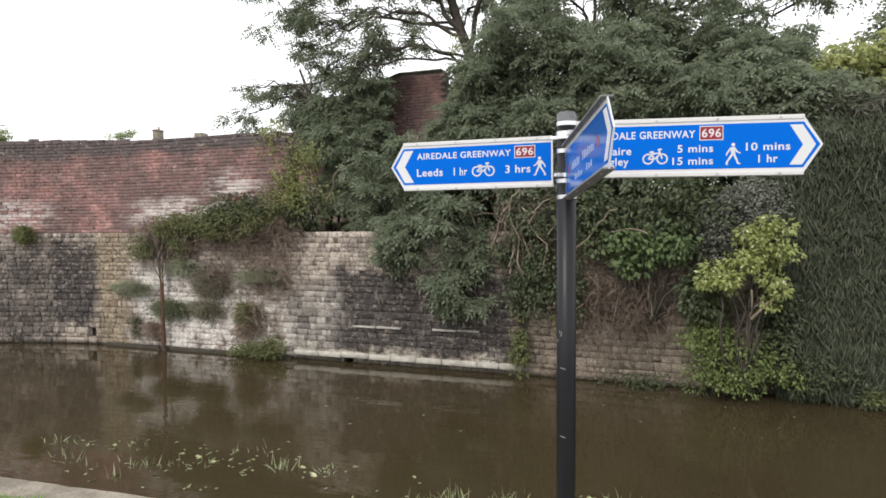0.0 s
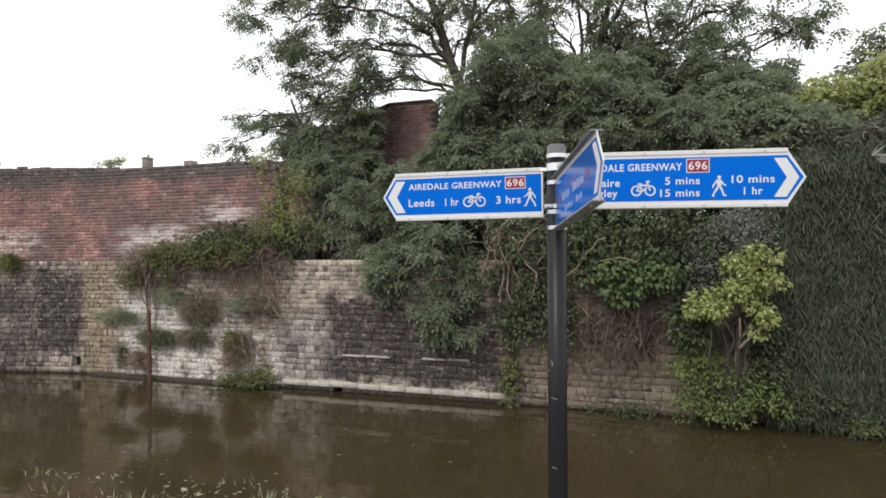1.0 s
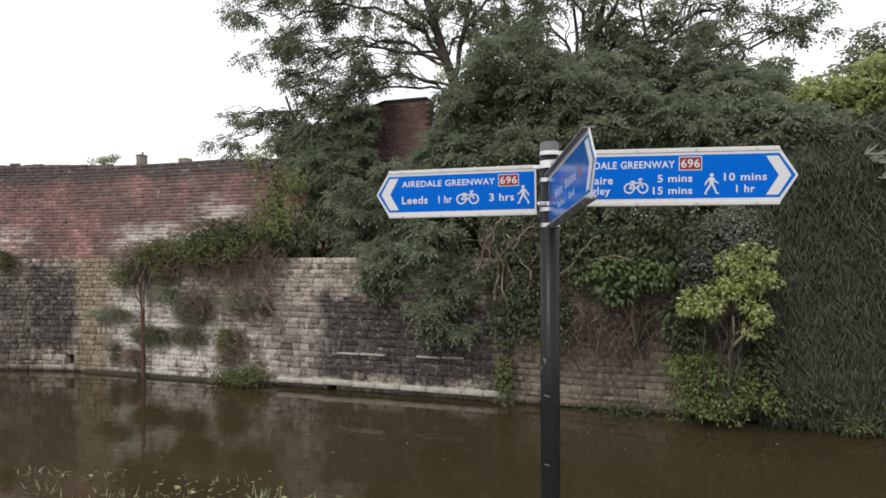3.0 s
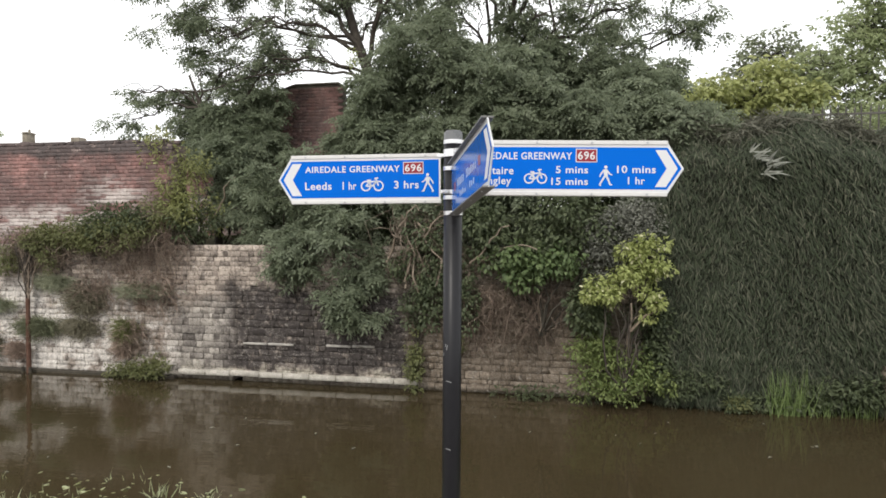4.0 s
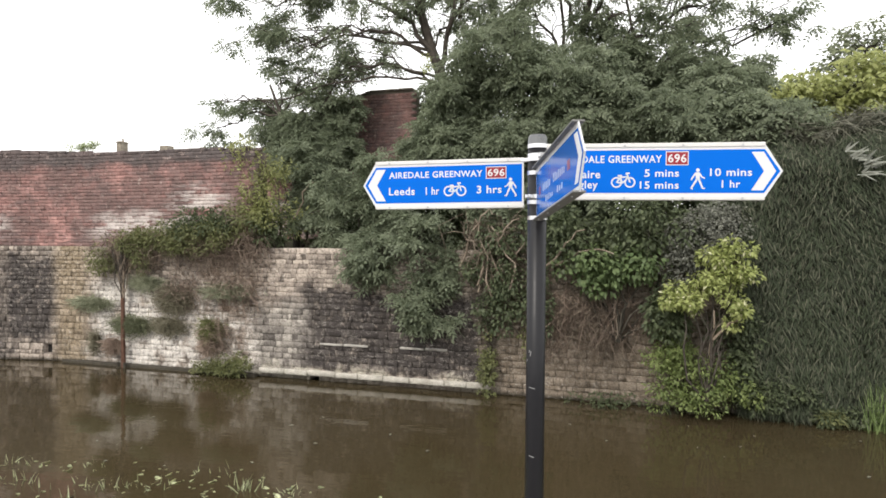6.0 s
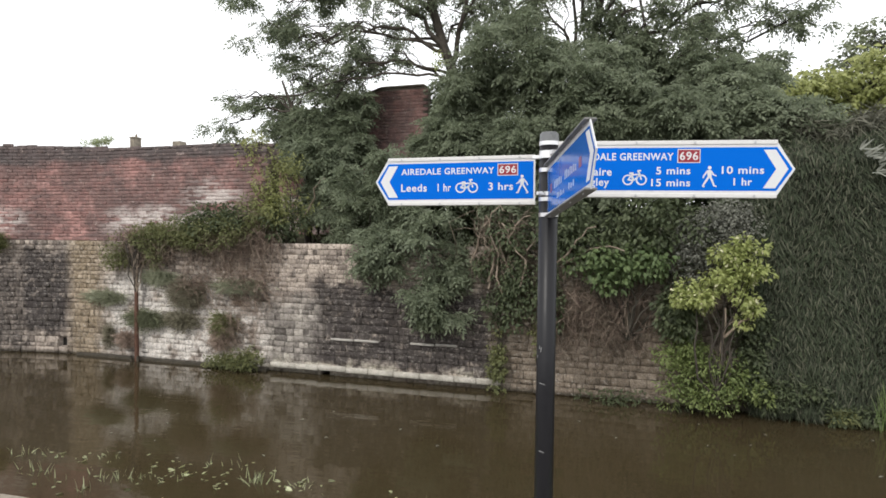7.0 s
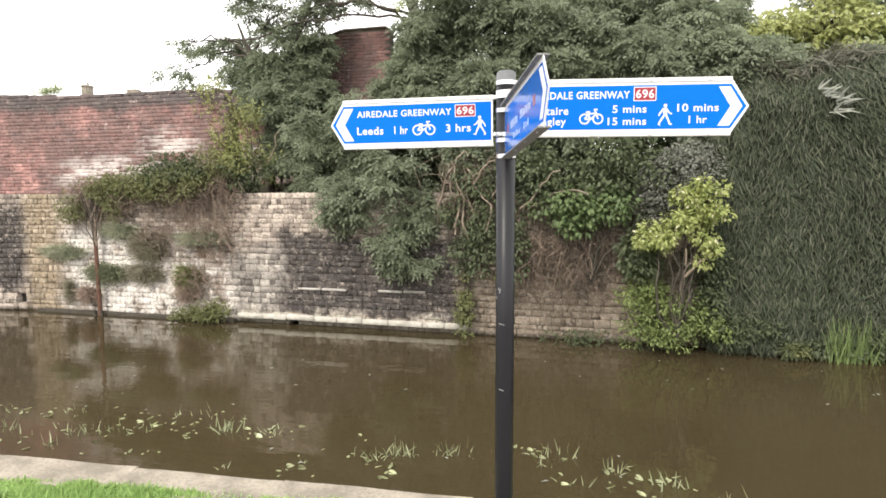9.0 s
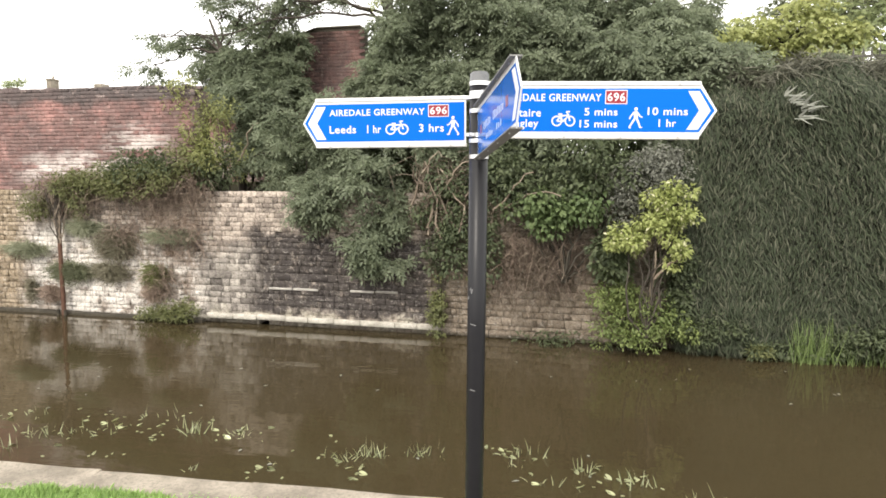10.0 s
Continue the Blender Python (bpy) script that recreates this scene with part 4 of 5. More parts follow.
# rusty stanchion with a dead root plate
stem = tagged(new("iron_stanchion"), "rusty brown iron stanchion standing against the stone wall", "stanchion")
part("shaft", tubes("shaft", [([(-7.92, 6.02, -0.6), (-7.93, 6.02, 0.2), (-7.94, 6.03, 0.9), (-7.95, 6.05, 1.45)], [0.036, 0.034, 0.032, 0.03], 10)]), RUST, stem)
for dx in (-0.075, 0.06):
    part("foot_peg", tubes("foot_peg", [([(-7.92 + dx, 5.98, -0.6), (-7.92 + dx, 5.98, -0.36)], [0.028, 0.024], 8)]), TWIGDARK, stem)
for k in range(46):
    a = (-7.92 + rng.normal(0, 0.025), 6.0, 0.7 + 0.35 * rng.random())
    b = (-7.92 + rng.normal(0, 0.045 + 0.0016 * k), 6.0 - 0.08 * rng.random(), 1.5 + 0.2 * rng.random())
    part("root", tubes("root", [(bend(a, b, 0, 5, 0.1), np.linspace(0.012, 0.006, 5), 4)]), TWIG if k % 3 == 0 else BARK, stem)

# growth in front of the right stretch of wall
bush("ivy_drape", "dark ivy hanging down the stone wall to the water", "ivy", [(-1.5, 5.9, 1.45, 0.4, 0.18, 0.6, 34), (-1.5, 5.92, 0.75, 0.24, 0.1, 0.4, 14), (-0.95, 5.9, 0.85, 0.2, 0.12, 0.45, 16)], 60, 0.16, 0.055, 0.034, SHRUB, droop=0.8, foot=(-1.5, 6.1, 1.9))
bush("ivy_trail", "thin yellow-green ivy trail reaching down to the water", "ivy", [(-1.66, 6.0, 0.0, 0.09, 0.05, 0.5, 24), (-1.1, 6.0, 0.25, 0.14, 0.05, 0.35, 8)], 34, 0.09, 0.045, 0.028, OLIVE, droop=0.8, foot=(-1.6, 6.14, 0.6), n_stems=6)
bush("sycamore_bush", "fresh green broad-leaved bush on the wall", "bush", [(0.0, 5.8, 1.4, 0.6, 0.25, 0.3, 25), (-0.25, 5.8, 1.25, 0.35, 0.2, 0.18, 8)], 46, 0.19, 0.075, 0.05, MIDGREEN, droop=0.7, foot=(0.1, 6.1, 1.1))
bush("wall_shrub", "dark green shrub trailing over the wall", "bush", [(0.66, 5.85, 0.85, 0.2, 0.16, 0.5, 24), (-0.6, 5.9, 1.75, 0.8, 0.25, 0.4, 40), (0.5, 5.9, 1.9, 0.6, 0.3, 0.6, 34)], 56, 0.2, 0.075, 0.04, SHRUB, droop=0.6)
bush("privet_bush", "dense grey-green small-leaved bush", "bush", [(1.15, 5.85, 1.8, 0.5, 0.22, 0.36, 60), (0.9, 5.9, 1.4, 0.3, 0.2, 0.25, 16)], 90, 0.16, 0.04, 0.022, PRIVET, droop=0.2, foot=(1.1, 6.2, 0.8))
sap = bush("yellow_sapling", "yellow-green young maple sapling on the bank", "sapling", [(1.36, 5.6, 1.5, 0.34, 0.22, 0.34, 26), (1.15, 5.6, 1.2, 0.45, 0.22, 0.18, 18), (0.95, 5.55, 0.95, 0.42, 0.2, 0.14, 12), (1.5, 5.55, 0.9, 0.26, 0.18, 0.2, 7)], 58, 0.105, 0.056, 0.03, YELLOW, droop=0.45, foot=(1.12, 5.65, -0.2), twigmat=BARK, n_stems=9)
bush("bank_bush", "bright green leafy bush overhanging the water", "bush", [(0.95, 5.8, 0.22, 0.5, 0.22, 0.24, 26), (1.2, 5.72, -0.1, 0.5, 0.22, 0.26, 24), (0.68, 5.86, 0.36, 0.22, 0.16, 0.26, 9), (0.75, 5.76, -0.2, 0.35, 0.2, 0.16, 10)], 62, 0.15, 0.05, 0.026, leaf_material("lime_leaf", (0.09, 0.135, 0.045), (0.29, 0.34, 0.125), 0.4), droop=0.5, foot=(0.95, 5.98, -0.5))
bush("bank_weeds", "low green weeds along the far waterline", "weeds", [(1.92, 5.85, -0.13, 0.45, 0.12, 0.18, 22), (3.8, 5.88, -0.2, 0.8, 0.12, 0.16, 30), (4.45, 5.84, -0.02, 0.3, 0.06, 0.2, 12), (2.65, 5.86, -0.33, 0.5, 0.08, 0.06, 10), (0.0, 5.95, -0.36, 0.9, 0.06, 0.05, 9)], 48, 0.13, 0.055, 0.026, SHRUB, droop=0.3, stems=False, kind="stuff")
bush("bank_weeds", "yellow-green tuft at the far waterline", "weeds", [(2.5, 5.78, -0.36, 0.12, 0.06, 0.06, 6)], 50, 0.09, 0.05, 0.02, OLIVE, stems=False, kind="stuff")

# bare arching twigs among the ivy
twigs = tagged(new("bare_branch"), "pale bare branches poking out of the ivy", "branch")
for a, b, s in (((-1.9, 5.9, 1.2), (-1.35, 5.75, 1.85), 0.12), ((-1.75, 5.9, 1.0), (-1.5, 5.75, 1.8), 0.1), ((-1.35, 5.9, 1.1), (-1.9, 5.75, 1.75), 0.12), ((-0.75, 5.85, 1.35), (0.05, 5.6, 1.55), 0.12), ((-1.6, 5.85, 1.9), (-1.2, 5.7, 1.3), 0.06), ((-1.75, 5.85, 1.1), (-1.15, 5.7, 2.0), 0.2), ((-1.55, 5.85, 0.95), (-1.75, 5.7, 2.0), 0.1), ((-1.3, 5.8, 1.05), (-1.0, 5.65, 1.9), 0.15), ((-2.0, 5.85, 1.35), (-1.5, 5.65, 2.05), 0.2), ((-0.85, 5.8, 1.2), (-0.3, 5.6, 1.85), 0.1), ((-5.0, 6.5, 2.0), (-4.5, 6.3, 2.6), 0.08)):
    part("twig", tubes("twig", [(bend(a, b, s, 8, 0.1), np.linspace(0.017, 0.007, 8), 5)]), TWIG, twigs)

# curtain of hanging ivy over the wall
curtain = tagged(new("ivy_curtain"), "thick grey-green curtain of hanging ivy covering the wall", "ivy", kind="stuff")


def curtain_top(x):
    return 3.13 + 0.16 * np.exp(-((x - 3.0) / 0.7) ** 2) + 0.05 * np.sin(4.1 * x) + 0.035 * np.sin(9.7 * x + 1)


def curtain_y(x, z):
    t = np.clip((curtain_top(x) - z) / 0.5, 0, 1)
    return 6.75 - 0.7 * np.sqrt(t) + 0.05 * np.sin(2.3 * x + 1.1 * z) + 0.04 * np.sin(5.1 * x - 2.0 * z) + 0.03 * np.sin(11 * x + 1.7 * np.sin(3 * z)) * np.sin(6 * z + 2 * x) - 0.02 * np.clip(0.6 - z, 0, 1)


# dark sheet behind the strands: shade between them is put into its colour
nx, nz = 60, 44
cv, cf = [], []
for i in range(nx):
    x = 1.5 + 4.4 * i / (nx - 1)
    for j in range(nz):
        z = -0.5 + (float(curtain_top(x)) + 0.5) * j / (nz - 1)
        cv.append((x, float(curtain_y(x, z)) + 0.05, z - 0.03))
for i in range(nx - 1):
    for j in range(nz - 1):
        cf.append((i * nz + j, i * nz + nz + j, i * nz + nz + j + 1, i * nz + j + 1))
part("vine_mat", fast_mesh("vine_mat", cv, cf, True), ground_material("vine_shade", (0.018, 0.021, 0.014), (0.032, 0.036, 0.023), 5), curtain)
def drape(n, l0, l1, w0, w1, out, spread, mat):
    """Hanging stems with narrow drooping leaves, thrown a little to one side."""
    x = 1.5 + 4.3 * rng.random(n)
    z = -0.38 + (curtain_top(x) + 0.42) * rng.random(n)
    P = np.stack([x, curtain_y(x, z) - out * rng.random(n), z], 1)
    sway = 0.12 * np.sin(1.7 * x + 0.8 * z) + 0.14 * np.sin(4 * x - 1.9 * z) + 0.2 * np.sin(13 * x + 3 * z) * np.sin(7 * z)
    D = unit(np.stack([sway + rng.normal(0, spread, n), -0.45 + rng.normal(0, 0.25, n), -0.85 + rng.normal(0, 0.25, n)], 1))
    N = unit(np.stack([rng.normal(0, 0.5, n), -np.ones(n), rng.normal(0.5, 0.4, n)], 1))
    part("strands", blades_mesh("strands", P, D, N, l0 + l1 * rng.random(n) ** 1.6, w0 + w1 * rng.random(n), 0.35 * rng.random(n), 3), mat, curtain)


# the pale strands have the light they catch in their colour
STRANDPALE = leaf_material("lit_ivy_strand", (0.055, 0.06, 0.04), (0.15, 0.155, 0.105), 0.2, 0.7)
STRANDGREEN = leaf_material("green_ivy_strand", (0.028, 0.039, 0.022), (0.078, 0.098, 0.054), 0.25, 0.7)
drape(80000, 0.035, 0.085, 0.005, 0.0075, 0.1, 0.5, STRAND)
drape(36000, 0.04, 0.1, 0.006, 0.008, 0.15, 0.45, STRANDGREEN)
drape(13000, 0.045, 0.11, 0.005, 0.006, 0.17, 0.42, STRANDPALE)
n = 5200
x = 1.5 + 4.2 * rng.random(n)
P = np.stack([x, 6.15 + 0.6 * rng.random(n), curtain_top(x) - 0.2 + 0.26 * rng.random(n) * (0.6 + 0.4 * np.sin(7 * x))], 1)
D = unit(np.stack([rng.normal(0, 0.8, n), -0.5 + rng.normal(0, 0.4, n), rng.normal(-0.05, 0.5, n)], 1))
part("strands", blades_mesh("strands", P, D, rand_dir(n), 0.1 + 0.22 * rng.random(n), 0.008 + 0.009 * rng.random(n), 0.9 * rng.random(n), 4), leaf_material("rim_ivy", (0.055, 0.058, 0.042), (0.19, 0.185, 0.14), 0.2), curtain)
tuft = tagged(new("pale_ivy_spray"), "pale dry spray of leaves on the ivy curtain", "plant")
n = 26
a = rng.random(n)
P = np.stack([2.7 + 0.12 * rng.random(n) + 0.1 * np.sin(5 * a), 5.9 - 0.05 * rng.random(n), 2.46 + 0.32 * a], 1)
D = unit(np.stack([0.9 + 0.5 * rng.normal(size=n), -0.35 + 0 * a, 0.15 + 0.35 * rng.normal(size=n)], 1))
part("foliage", blades_mesh("foliage", P, D, rand_dir(n) * 0.4 + [0, -0.9, 0.7], 0.12 + 0.13 * rng.random(n), 0.022 + 0.018 * rng.random(n), 0.7 * rng.random(n), 5), PALE, tuft)

# reeds at the far bank
def reed_tuft(name, label, x, y, z, n, h, spread, mat, width=0.012, category="reeds", lean=0.16):
    P = np.stack([x + spread * rng.normal(size=n), y + 0.4 * spread * rng.normal(size=n), np.full(n, z)], 1)
    D = unit(np.stack([rng.normal(0, lean, n), rng.normal(-0.05, 0.75 * lean, n), np.ones(n)], 1))
    N = unit(np.stack([rng.normal(0, 1.0, n), rng.normal(0, 1.0, n), np.full(n, 0.05)], 1))
    ob = part(name, blades_mesh(name, P, D, N, h * (0.5 + 0.5 * rng.random(n)), width * (0.7 + 0.6 * rng.random(n)), (0.1 + 1.5 * lean) * rng.random(n)), mat)
    return tagged(ob, label, category)


reed_tuft("reed_clump", "bright green reeds at the foot of the ivy", 3.1, 5.82, -0.5, 130, 0.74, 0.13, REED, 0.009)
reed_tuft("reed_clump", "green reeds at the foot of the ivy", 3.45, 5.84, -0.5, 40, 0.42, 0.1, REED, 0.007)
reed_tuft("reed_clump", "green reeds at the foot of the ivy", 3.9, 5.84, -0.5, 50, 0.36, 0.12, REED, 0.008)

# bare stonework that shows between ivy and hedge
bare = tagged(new("bare_stonework"), "patch of pale bare stones showing under the ivy", "wall", kind="structure")
for row in range(2):
    for col in range(3):
        part("stone", block_mesh("stone", 0.16, 0.08, 0.085, 0.008, 0.006), STONE, bare, m=pose(4.22 + col * 0.168 + 0.05 * (row % 2), 5.90 + rng.normal(0, 0.006), 0.06 + row * 0.092))
part("masonry_core", box(bmesh.new(), 4.16, 4.64, 5.92, 6.14, -0.6, 0.17), JOINT, bare)

# shrubs at the far end of the ivy
bush("hedge_bush", "olive-green bush with russet tips at the water", "bush", [(5.3, 5.82, 0.25, 0.5, 0.3, 0.55, 56), (4.85, 5.85, -0.1, 0.35, 0.2, 0.25, 20)], 50, 0.24, 0.055, 0.03, leaf_material("yellowing_hedge_leaf", (0.13, 0.145, 0.06), (0.34, 0.36, 0.17), 0.4), foot=(5.2, 5.9, -0.5))
bush("russet_shrub", "russet-leaved shrub leaning over the water", "bush", [(5.25, 5.6, 1.72, 0.4, 0.25, 0.2, 20), (5.5, 5.5, -0.1, 0.25, 0.2, 0.3, 12)], 46, 0.16, 0.07, 0.035, RUSSET, foot=(5.6, 5.9, 0.4))
haw = bush("hawthorn", "dark green hawthorn with a few red berries", "shrub", [(5.55, 6.0, 2.3, 0.55, 0.4, 0.6, 50), (5.8, 6.6, 3.15, 0.6, 0.4, 0.75, 50), (5.9, 5.9, 1.2, 0.5, 0.4, 0.6, 34)], 56, 0.2, 0.065, 0.034, MIDGREEN, foot=(5.9, 6.2, 0.3))
BERRY = plain("red_berry", (0.55, 0.05, 0.02), 0.3)
bm = bmesh.new()
bmesh.ops.create_icosphere(bm, subdivisions=1, radius=0.014)
berry_me = bpy.data.meshes.new("berry")
bm.to_mesh(berry_me)
bm.free()
berry_me.materials.append(BERRY)
for x, y, z in ((5.32, 5.55, 2.62), (5.2, 5.6, 2.12), (5.36, 5.6, 3.02)):
    for _ in range(7):
        part("berry", berry_me, None, haw, m=pose(x + rng.normal(0, 0.02), y + rng.normal(0, 0.02), z + rng.normal(0, 0.02)))
for x, z in ((5.32, 2.62), (5.2, 2.12), (5.36, 3.02)):
    part("stem", tubes("stem", [(bend((5.6, 6.2, 0.4), (x, 5.7, z), 0.1, 7, 0.1), np.linspace(0.02, 0.005, 7), 5)]), TWIGDARK, haw)

# railings on the wall top
fence = tagged(new("railing_fence"), "old grey pointed railings above the ivy curtain", "fence")
me_bm = bmesh.new()
cyl(me_bm, 0, 0, 0, 0.42, 0.011, 6)
cyl(me_bm, 0, 0, 0.42, 0.5, 0.014, 6, 0.002)
picket = bpy.data.meshes.new("picket")
me_bm.to_mesh(picket)
me_bm.free()
picket.materials.append(plain("rusty_grey_iron", (0.09, 0.085, 0.075), 0.7, 0.2, vary=0.3))
for i in range(22):
    part("picket", picket, None, fence, m=pose(3.7 + i * 0.1 + rng.normal(0, 0.006), 7.0, 3.0 + rng.normal(0, 0.006), rng.normal(0, 1.0), rng.normal(0, 1.5), 0))
for z in (3.12, 3.36):
    part("rail", box(bmesh.new(), 3.6, 5.9, 6.99, 7.01, z, z + 0.03, 0.004), picket.materials[0], fence)
part("plinth", box(bmesh.new(), 1.6, 6.5, 6.75, 7.25, 1.2, 3.05, 0.02), MORTAR, fence, "stone retaining wall top under the railings")

# far trees
FARGREEN = leaf_material("far_tree_leaf", (0.19, 0.232, 0.12), (0.42, 0.47, 0.25), 0.5)
FARYELLOW = leaf_material("far_yellow_leaf", (0.22, 0.25, 0.09), (0.44, 0.46, 0.19), 0.42)
big_tree("far_tree", "spreading green tree beyond the railings", [(8.2, 14.4, 2.2), (8.2, 14.4, 3.6), (8.3, 14.4, 4.8), (8.5, 14.4, 6.4), (8.6, 14.4, 8.0)], [0.2, 0.16, 0.12, 0.08, 0.04],
         [(6.6, 13.9, 5.6, 0.9, 0.8, 0.6, 30), (7.2, 13.9, 6.6, 0.9, 0.9, 0.7, 34), (7.9, 13.9, 7.7, 1.0, 0.9, 0.9, 40), (8.6, 13.8, 6.4, 1.2, 0.9, 0.9, 44), (9.6, 13.8, 7.6, 1.1, 0.9, 1.2, 46), (9.9, 13.6, 5.8, 1.2, 0.9, 0.9, 40), (8.4, 13.4, 5.2, 1.5, 0.8, 0.7, 42), (7.0, 13.4, 4.7, 1.3, 0.7, 0.5, 28), (9.0, 14.0, 9.0, 1.5, 1.0, 0.8, 34)], 9, 0.42, 0.105, 0.062, FARGREEN, False, 0.045, 9)
big_tree("far_tree", "yellow-green tree beyond the wall", [(4.4, 13.5, 2.2), (4.4, 13.5, 3.8), (4.4, 13.4, 5.0)], [0.14, 0.1, 0.05],
         [(4.7, 13.3, 5.0, 0.75, 0.6, 0.55, 24), (3.8, 13.2, 4.75, 0.7, 0.6, 0.5, 20), (5.3, 13.2, 4.7, 0.6, 0.6, 0.5, 18), (3.2, 13.0, 4.6, 0.6, 0.6, 0.5, 14)], 14, 0.36, 0.14, 0.09, FARYELLOW, False, 0.05, 6)
big_tree("far_tree", "darker tree far behind the others", [(5.5, 16.0, 2.2), (5.5, 16.0, 4.4), (5.5, 15.9, 6.0)], [0.16, 0.12, 0.05],
         [(5.8, 15.9, 6.55, 0.8, 0.6, 0.55, 22), (5.0, 15.8, 5.9, 0.7, 0.5, 0.5, 14), (6.6, 15.8, 6.1, 0.6, 0.5, 0.6, 14), (4.2, 15.6, 5.5, 0.7, 0.5, 0.4, 12)], 9, 0.36, 0.12, 0.075, leaf_material("distant_dark_leaf", (0.12, 0.14, 0.085), (0.27, 0.3, 0.185), 0.45), False, 0.04, 6)
bush("far_hedge", "green hedge behind the wall and railings", "hedge", [(4.5, 11.5, 3.3, 3.6, 0.8, 1.0, 110), (10, 12, 3.2, 3.0, 0.8, 1.3, 60), (7.0, 11.8, 3.6, 1.8, 0.6, 0.65, 60), (1.5, 10.5, 3.1, 1.8, 0.7, 1.0, 50)], 110, 0.45, 0.1, 0.055, FARGREEN, kind="stuff", stems=False)

# beyond the brick wall: roofs, a chimney and treetops
house = tagged(new("far_house"), "distant stone house with a chimney behind the wall", "house")
part("wall", box(bmesh.new(), -30, -22.5, 25.3, 32, 2.9, 4.9), COPING, house)
bm = bmesh.new()
vs = [bm.verts.new(p) for p in ((-30.3, 25, 4.8), (-22.2, 25, 4.8), (-22.2, 32.3, 4.8), (-30.3, 32.3, 4.8), (-30.3, 28.6, 6.35), (-22.2, 28.6, 6.35))]
for q in ((0, 1, 5, 4), (2, 3, 4, 5), (0, 4, 3), (1, 2, 5), (0, 3, 2, 1)):
    bm.faces.new([vs[i] for i in q])
part("roof", bm, MORTAR, house)
bm = box(bmesh.new(), -26.36, -26.06, 24.6, 25.1, 2.9, 6.85, 0.02)
box(bm, -26.39, -26.03, 24.56, 25.14, 6.76, 6.81, 0.01)
chimney = part("chimney", bm, COPING, house)
part("chimney_pot", cyl(bmesh.new(), -26.16, 24.85, 6.84, 7.0, 0.06, 12, 0.05), COPING, chimney)
for x, w, h in ((-24.1, 0.5, 6.6), (-21.6, 0.36, 6.42)):
    part("chimney", box(bmesh.new(), x, x + w, 25.2, 25.7, 2.9, h, 0.02), COPING, house)
bush("far_treetop", "distant treetops showing over the brick wall", "tree", [(-28.7, 24.5, 6.62, 1.0, 0.4, 0.16, 24), (-27.7, 24.5, 6.72, 0.35, 0.3, 0.16, 8)], 30, 0.15, 0.1, 0.05, FARGREEN, foot=(-29, 24.6, 2.8))
bush("far_treetop", "distant green tree at the wall's end", "tree", [(-38.6, 24.5, 7.2, 0.9, 0.5, 0.7, 30)], 50, 0.3, 0.16, 0.1, FARGREEN, foot=(-38.6, 24.6, 2.8))

# ---- fingerpost ----
post_thing = tagged(new("fingerpost"), "black steel fingerpost with three blue cycle route signs", "signpost")
bm = cyl(bmesh.new(), 0, 0, -0.05, 2.118, 0.038, 40)
post = part("post", bm, BLACK, post_thing, m=pose(-0.009, 0, 0, 0, 0.24, 0))
for f in post.data.polygons:
    f.use_smooth = len(f.vertices) == 4
SCRATCH = plain("bare_scratch", (0.2, 0.2, 0.2), 0.6)
for z, a, w, h in ((1.272, -112, 0.004, 0.02), (1.243, -140, 0.004, 0.012), (1.135, -100, 0.024, 0.003), (0.86, -100, 0.022, 0.003), (1.28, -122, 0.003, 0.012)):
    part("scratch", box(bmesh.new(), -w / 2, w / 2, -0.0006, 0.0006, -h / 2, h / 2), SCRATCH, post, m=pose(0.0383 * math.cos(radians(a)), 0.0383 * math.sin(radians(a)), z, 0, 12, a + 90))
part("cable_tie", tubes("cable_tie", [(bend((0.02, -0.034, 0.14), (0.085, -0.05, 0.155), 0.006, 6, 0.05), np.full(6, 0.002), 5)]), BLACK, post)
bm = cyl(bmesh.new(), 0, 0, 2.108, 2.148, 0.0395, 32, 0.037)
bmesh.ops.bevel(bm, geom=[e for e in bm.edges if e.calc_length() < 0.02 and all(v.co.z > 2.143 for v in e.verts)], offset=0.006, segments=3, affect="EDGES")
part("cap", bm, CAP, post_thing, "clouded grey plastic cap")


def clamp(z, h=0.018, turn=0.0):
    bm = cyl(bmesh.new(), 0, 0, -h / 2, h / 2, 0.0405, 32)
    box(bm, -0.014, 0.014, -0.062, -0.036, -h * 0.45, h * 0.45, 0.002)
    ob = part("clamp", bm, STEEL, post_thing, "bright steel banding clamp", m=pose(0, 0, z, 0, 0, turn))
    b = cyl(bmesh.new(), 0, 0, -0.006, 0.006, 0.007, 6)
    part("clamp_bolt", b, STEEL, ob, m=pose(0.0, -0.064, 0, 90, 0, 0))


for z, turn in ((2.102, 200), (2.062, 30), (1.995, 15), (1.9, -30), (1.878, 20), (1.815, 15), (2.05, -100)):
    clamp(z, 0.016 if z != 2.062 else 0.02, turn)


def shape(polys, thick=0.0012):
    bm = bmesh.new()
    for poly in polys:
        lo = [bm.verts.new((x, y, 0)) for x, y in poly]
        hi = [bm.verts.new((x, y, thick)) for x, y in poly]
        bm.faces.new(hi)
        for i in range(len(poly)):
            j = (i + 1) % len(poly)
            bm.faces.new((lo[i], lo[j], hi[j], hi[i]))
    return bm


def bar(a, b, w):
    a, b = Vector(a), Vector(b)
    d = (b - a).normalized()
    s = Vector((-d.y, d.x)) * w / 2
    return [tuple(a + s), tuple(a - s), tuple(b - s), tuple(b + s)]


def disc(c, r, n=20):
    return [(c[0] + r * math.cos(2 * math.pi * i / n), c[1] + r * math.sin(2 * math.pi * i / n)) for i in range(n)]


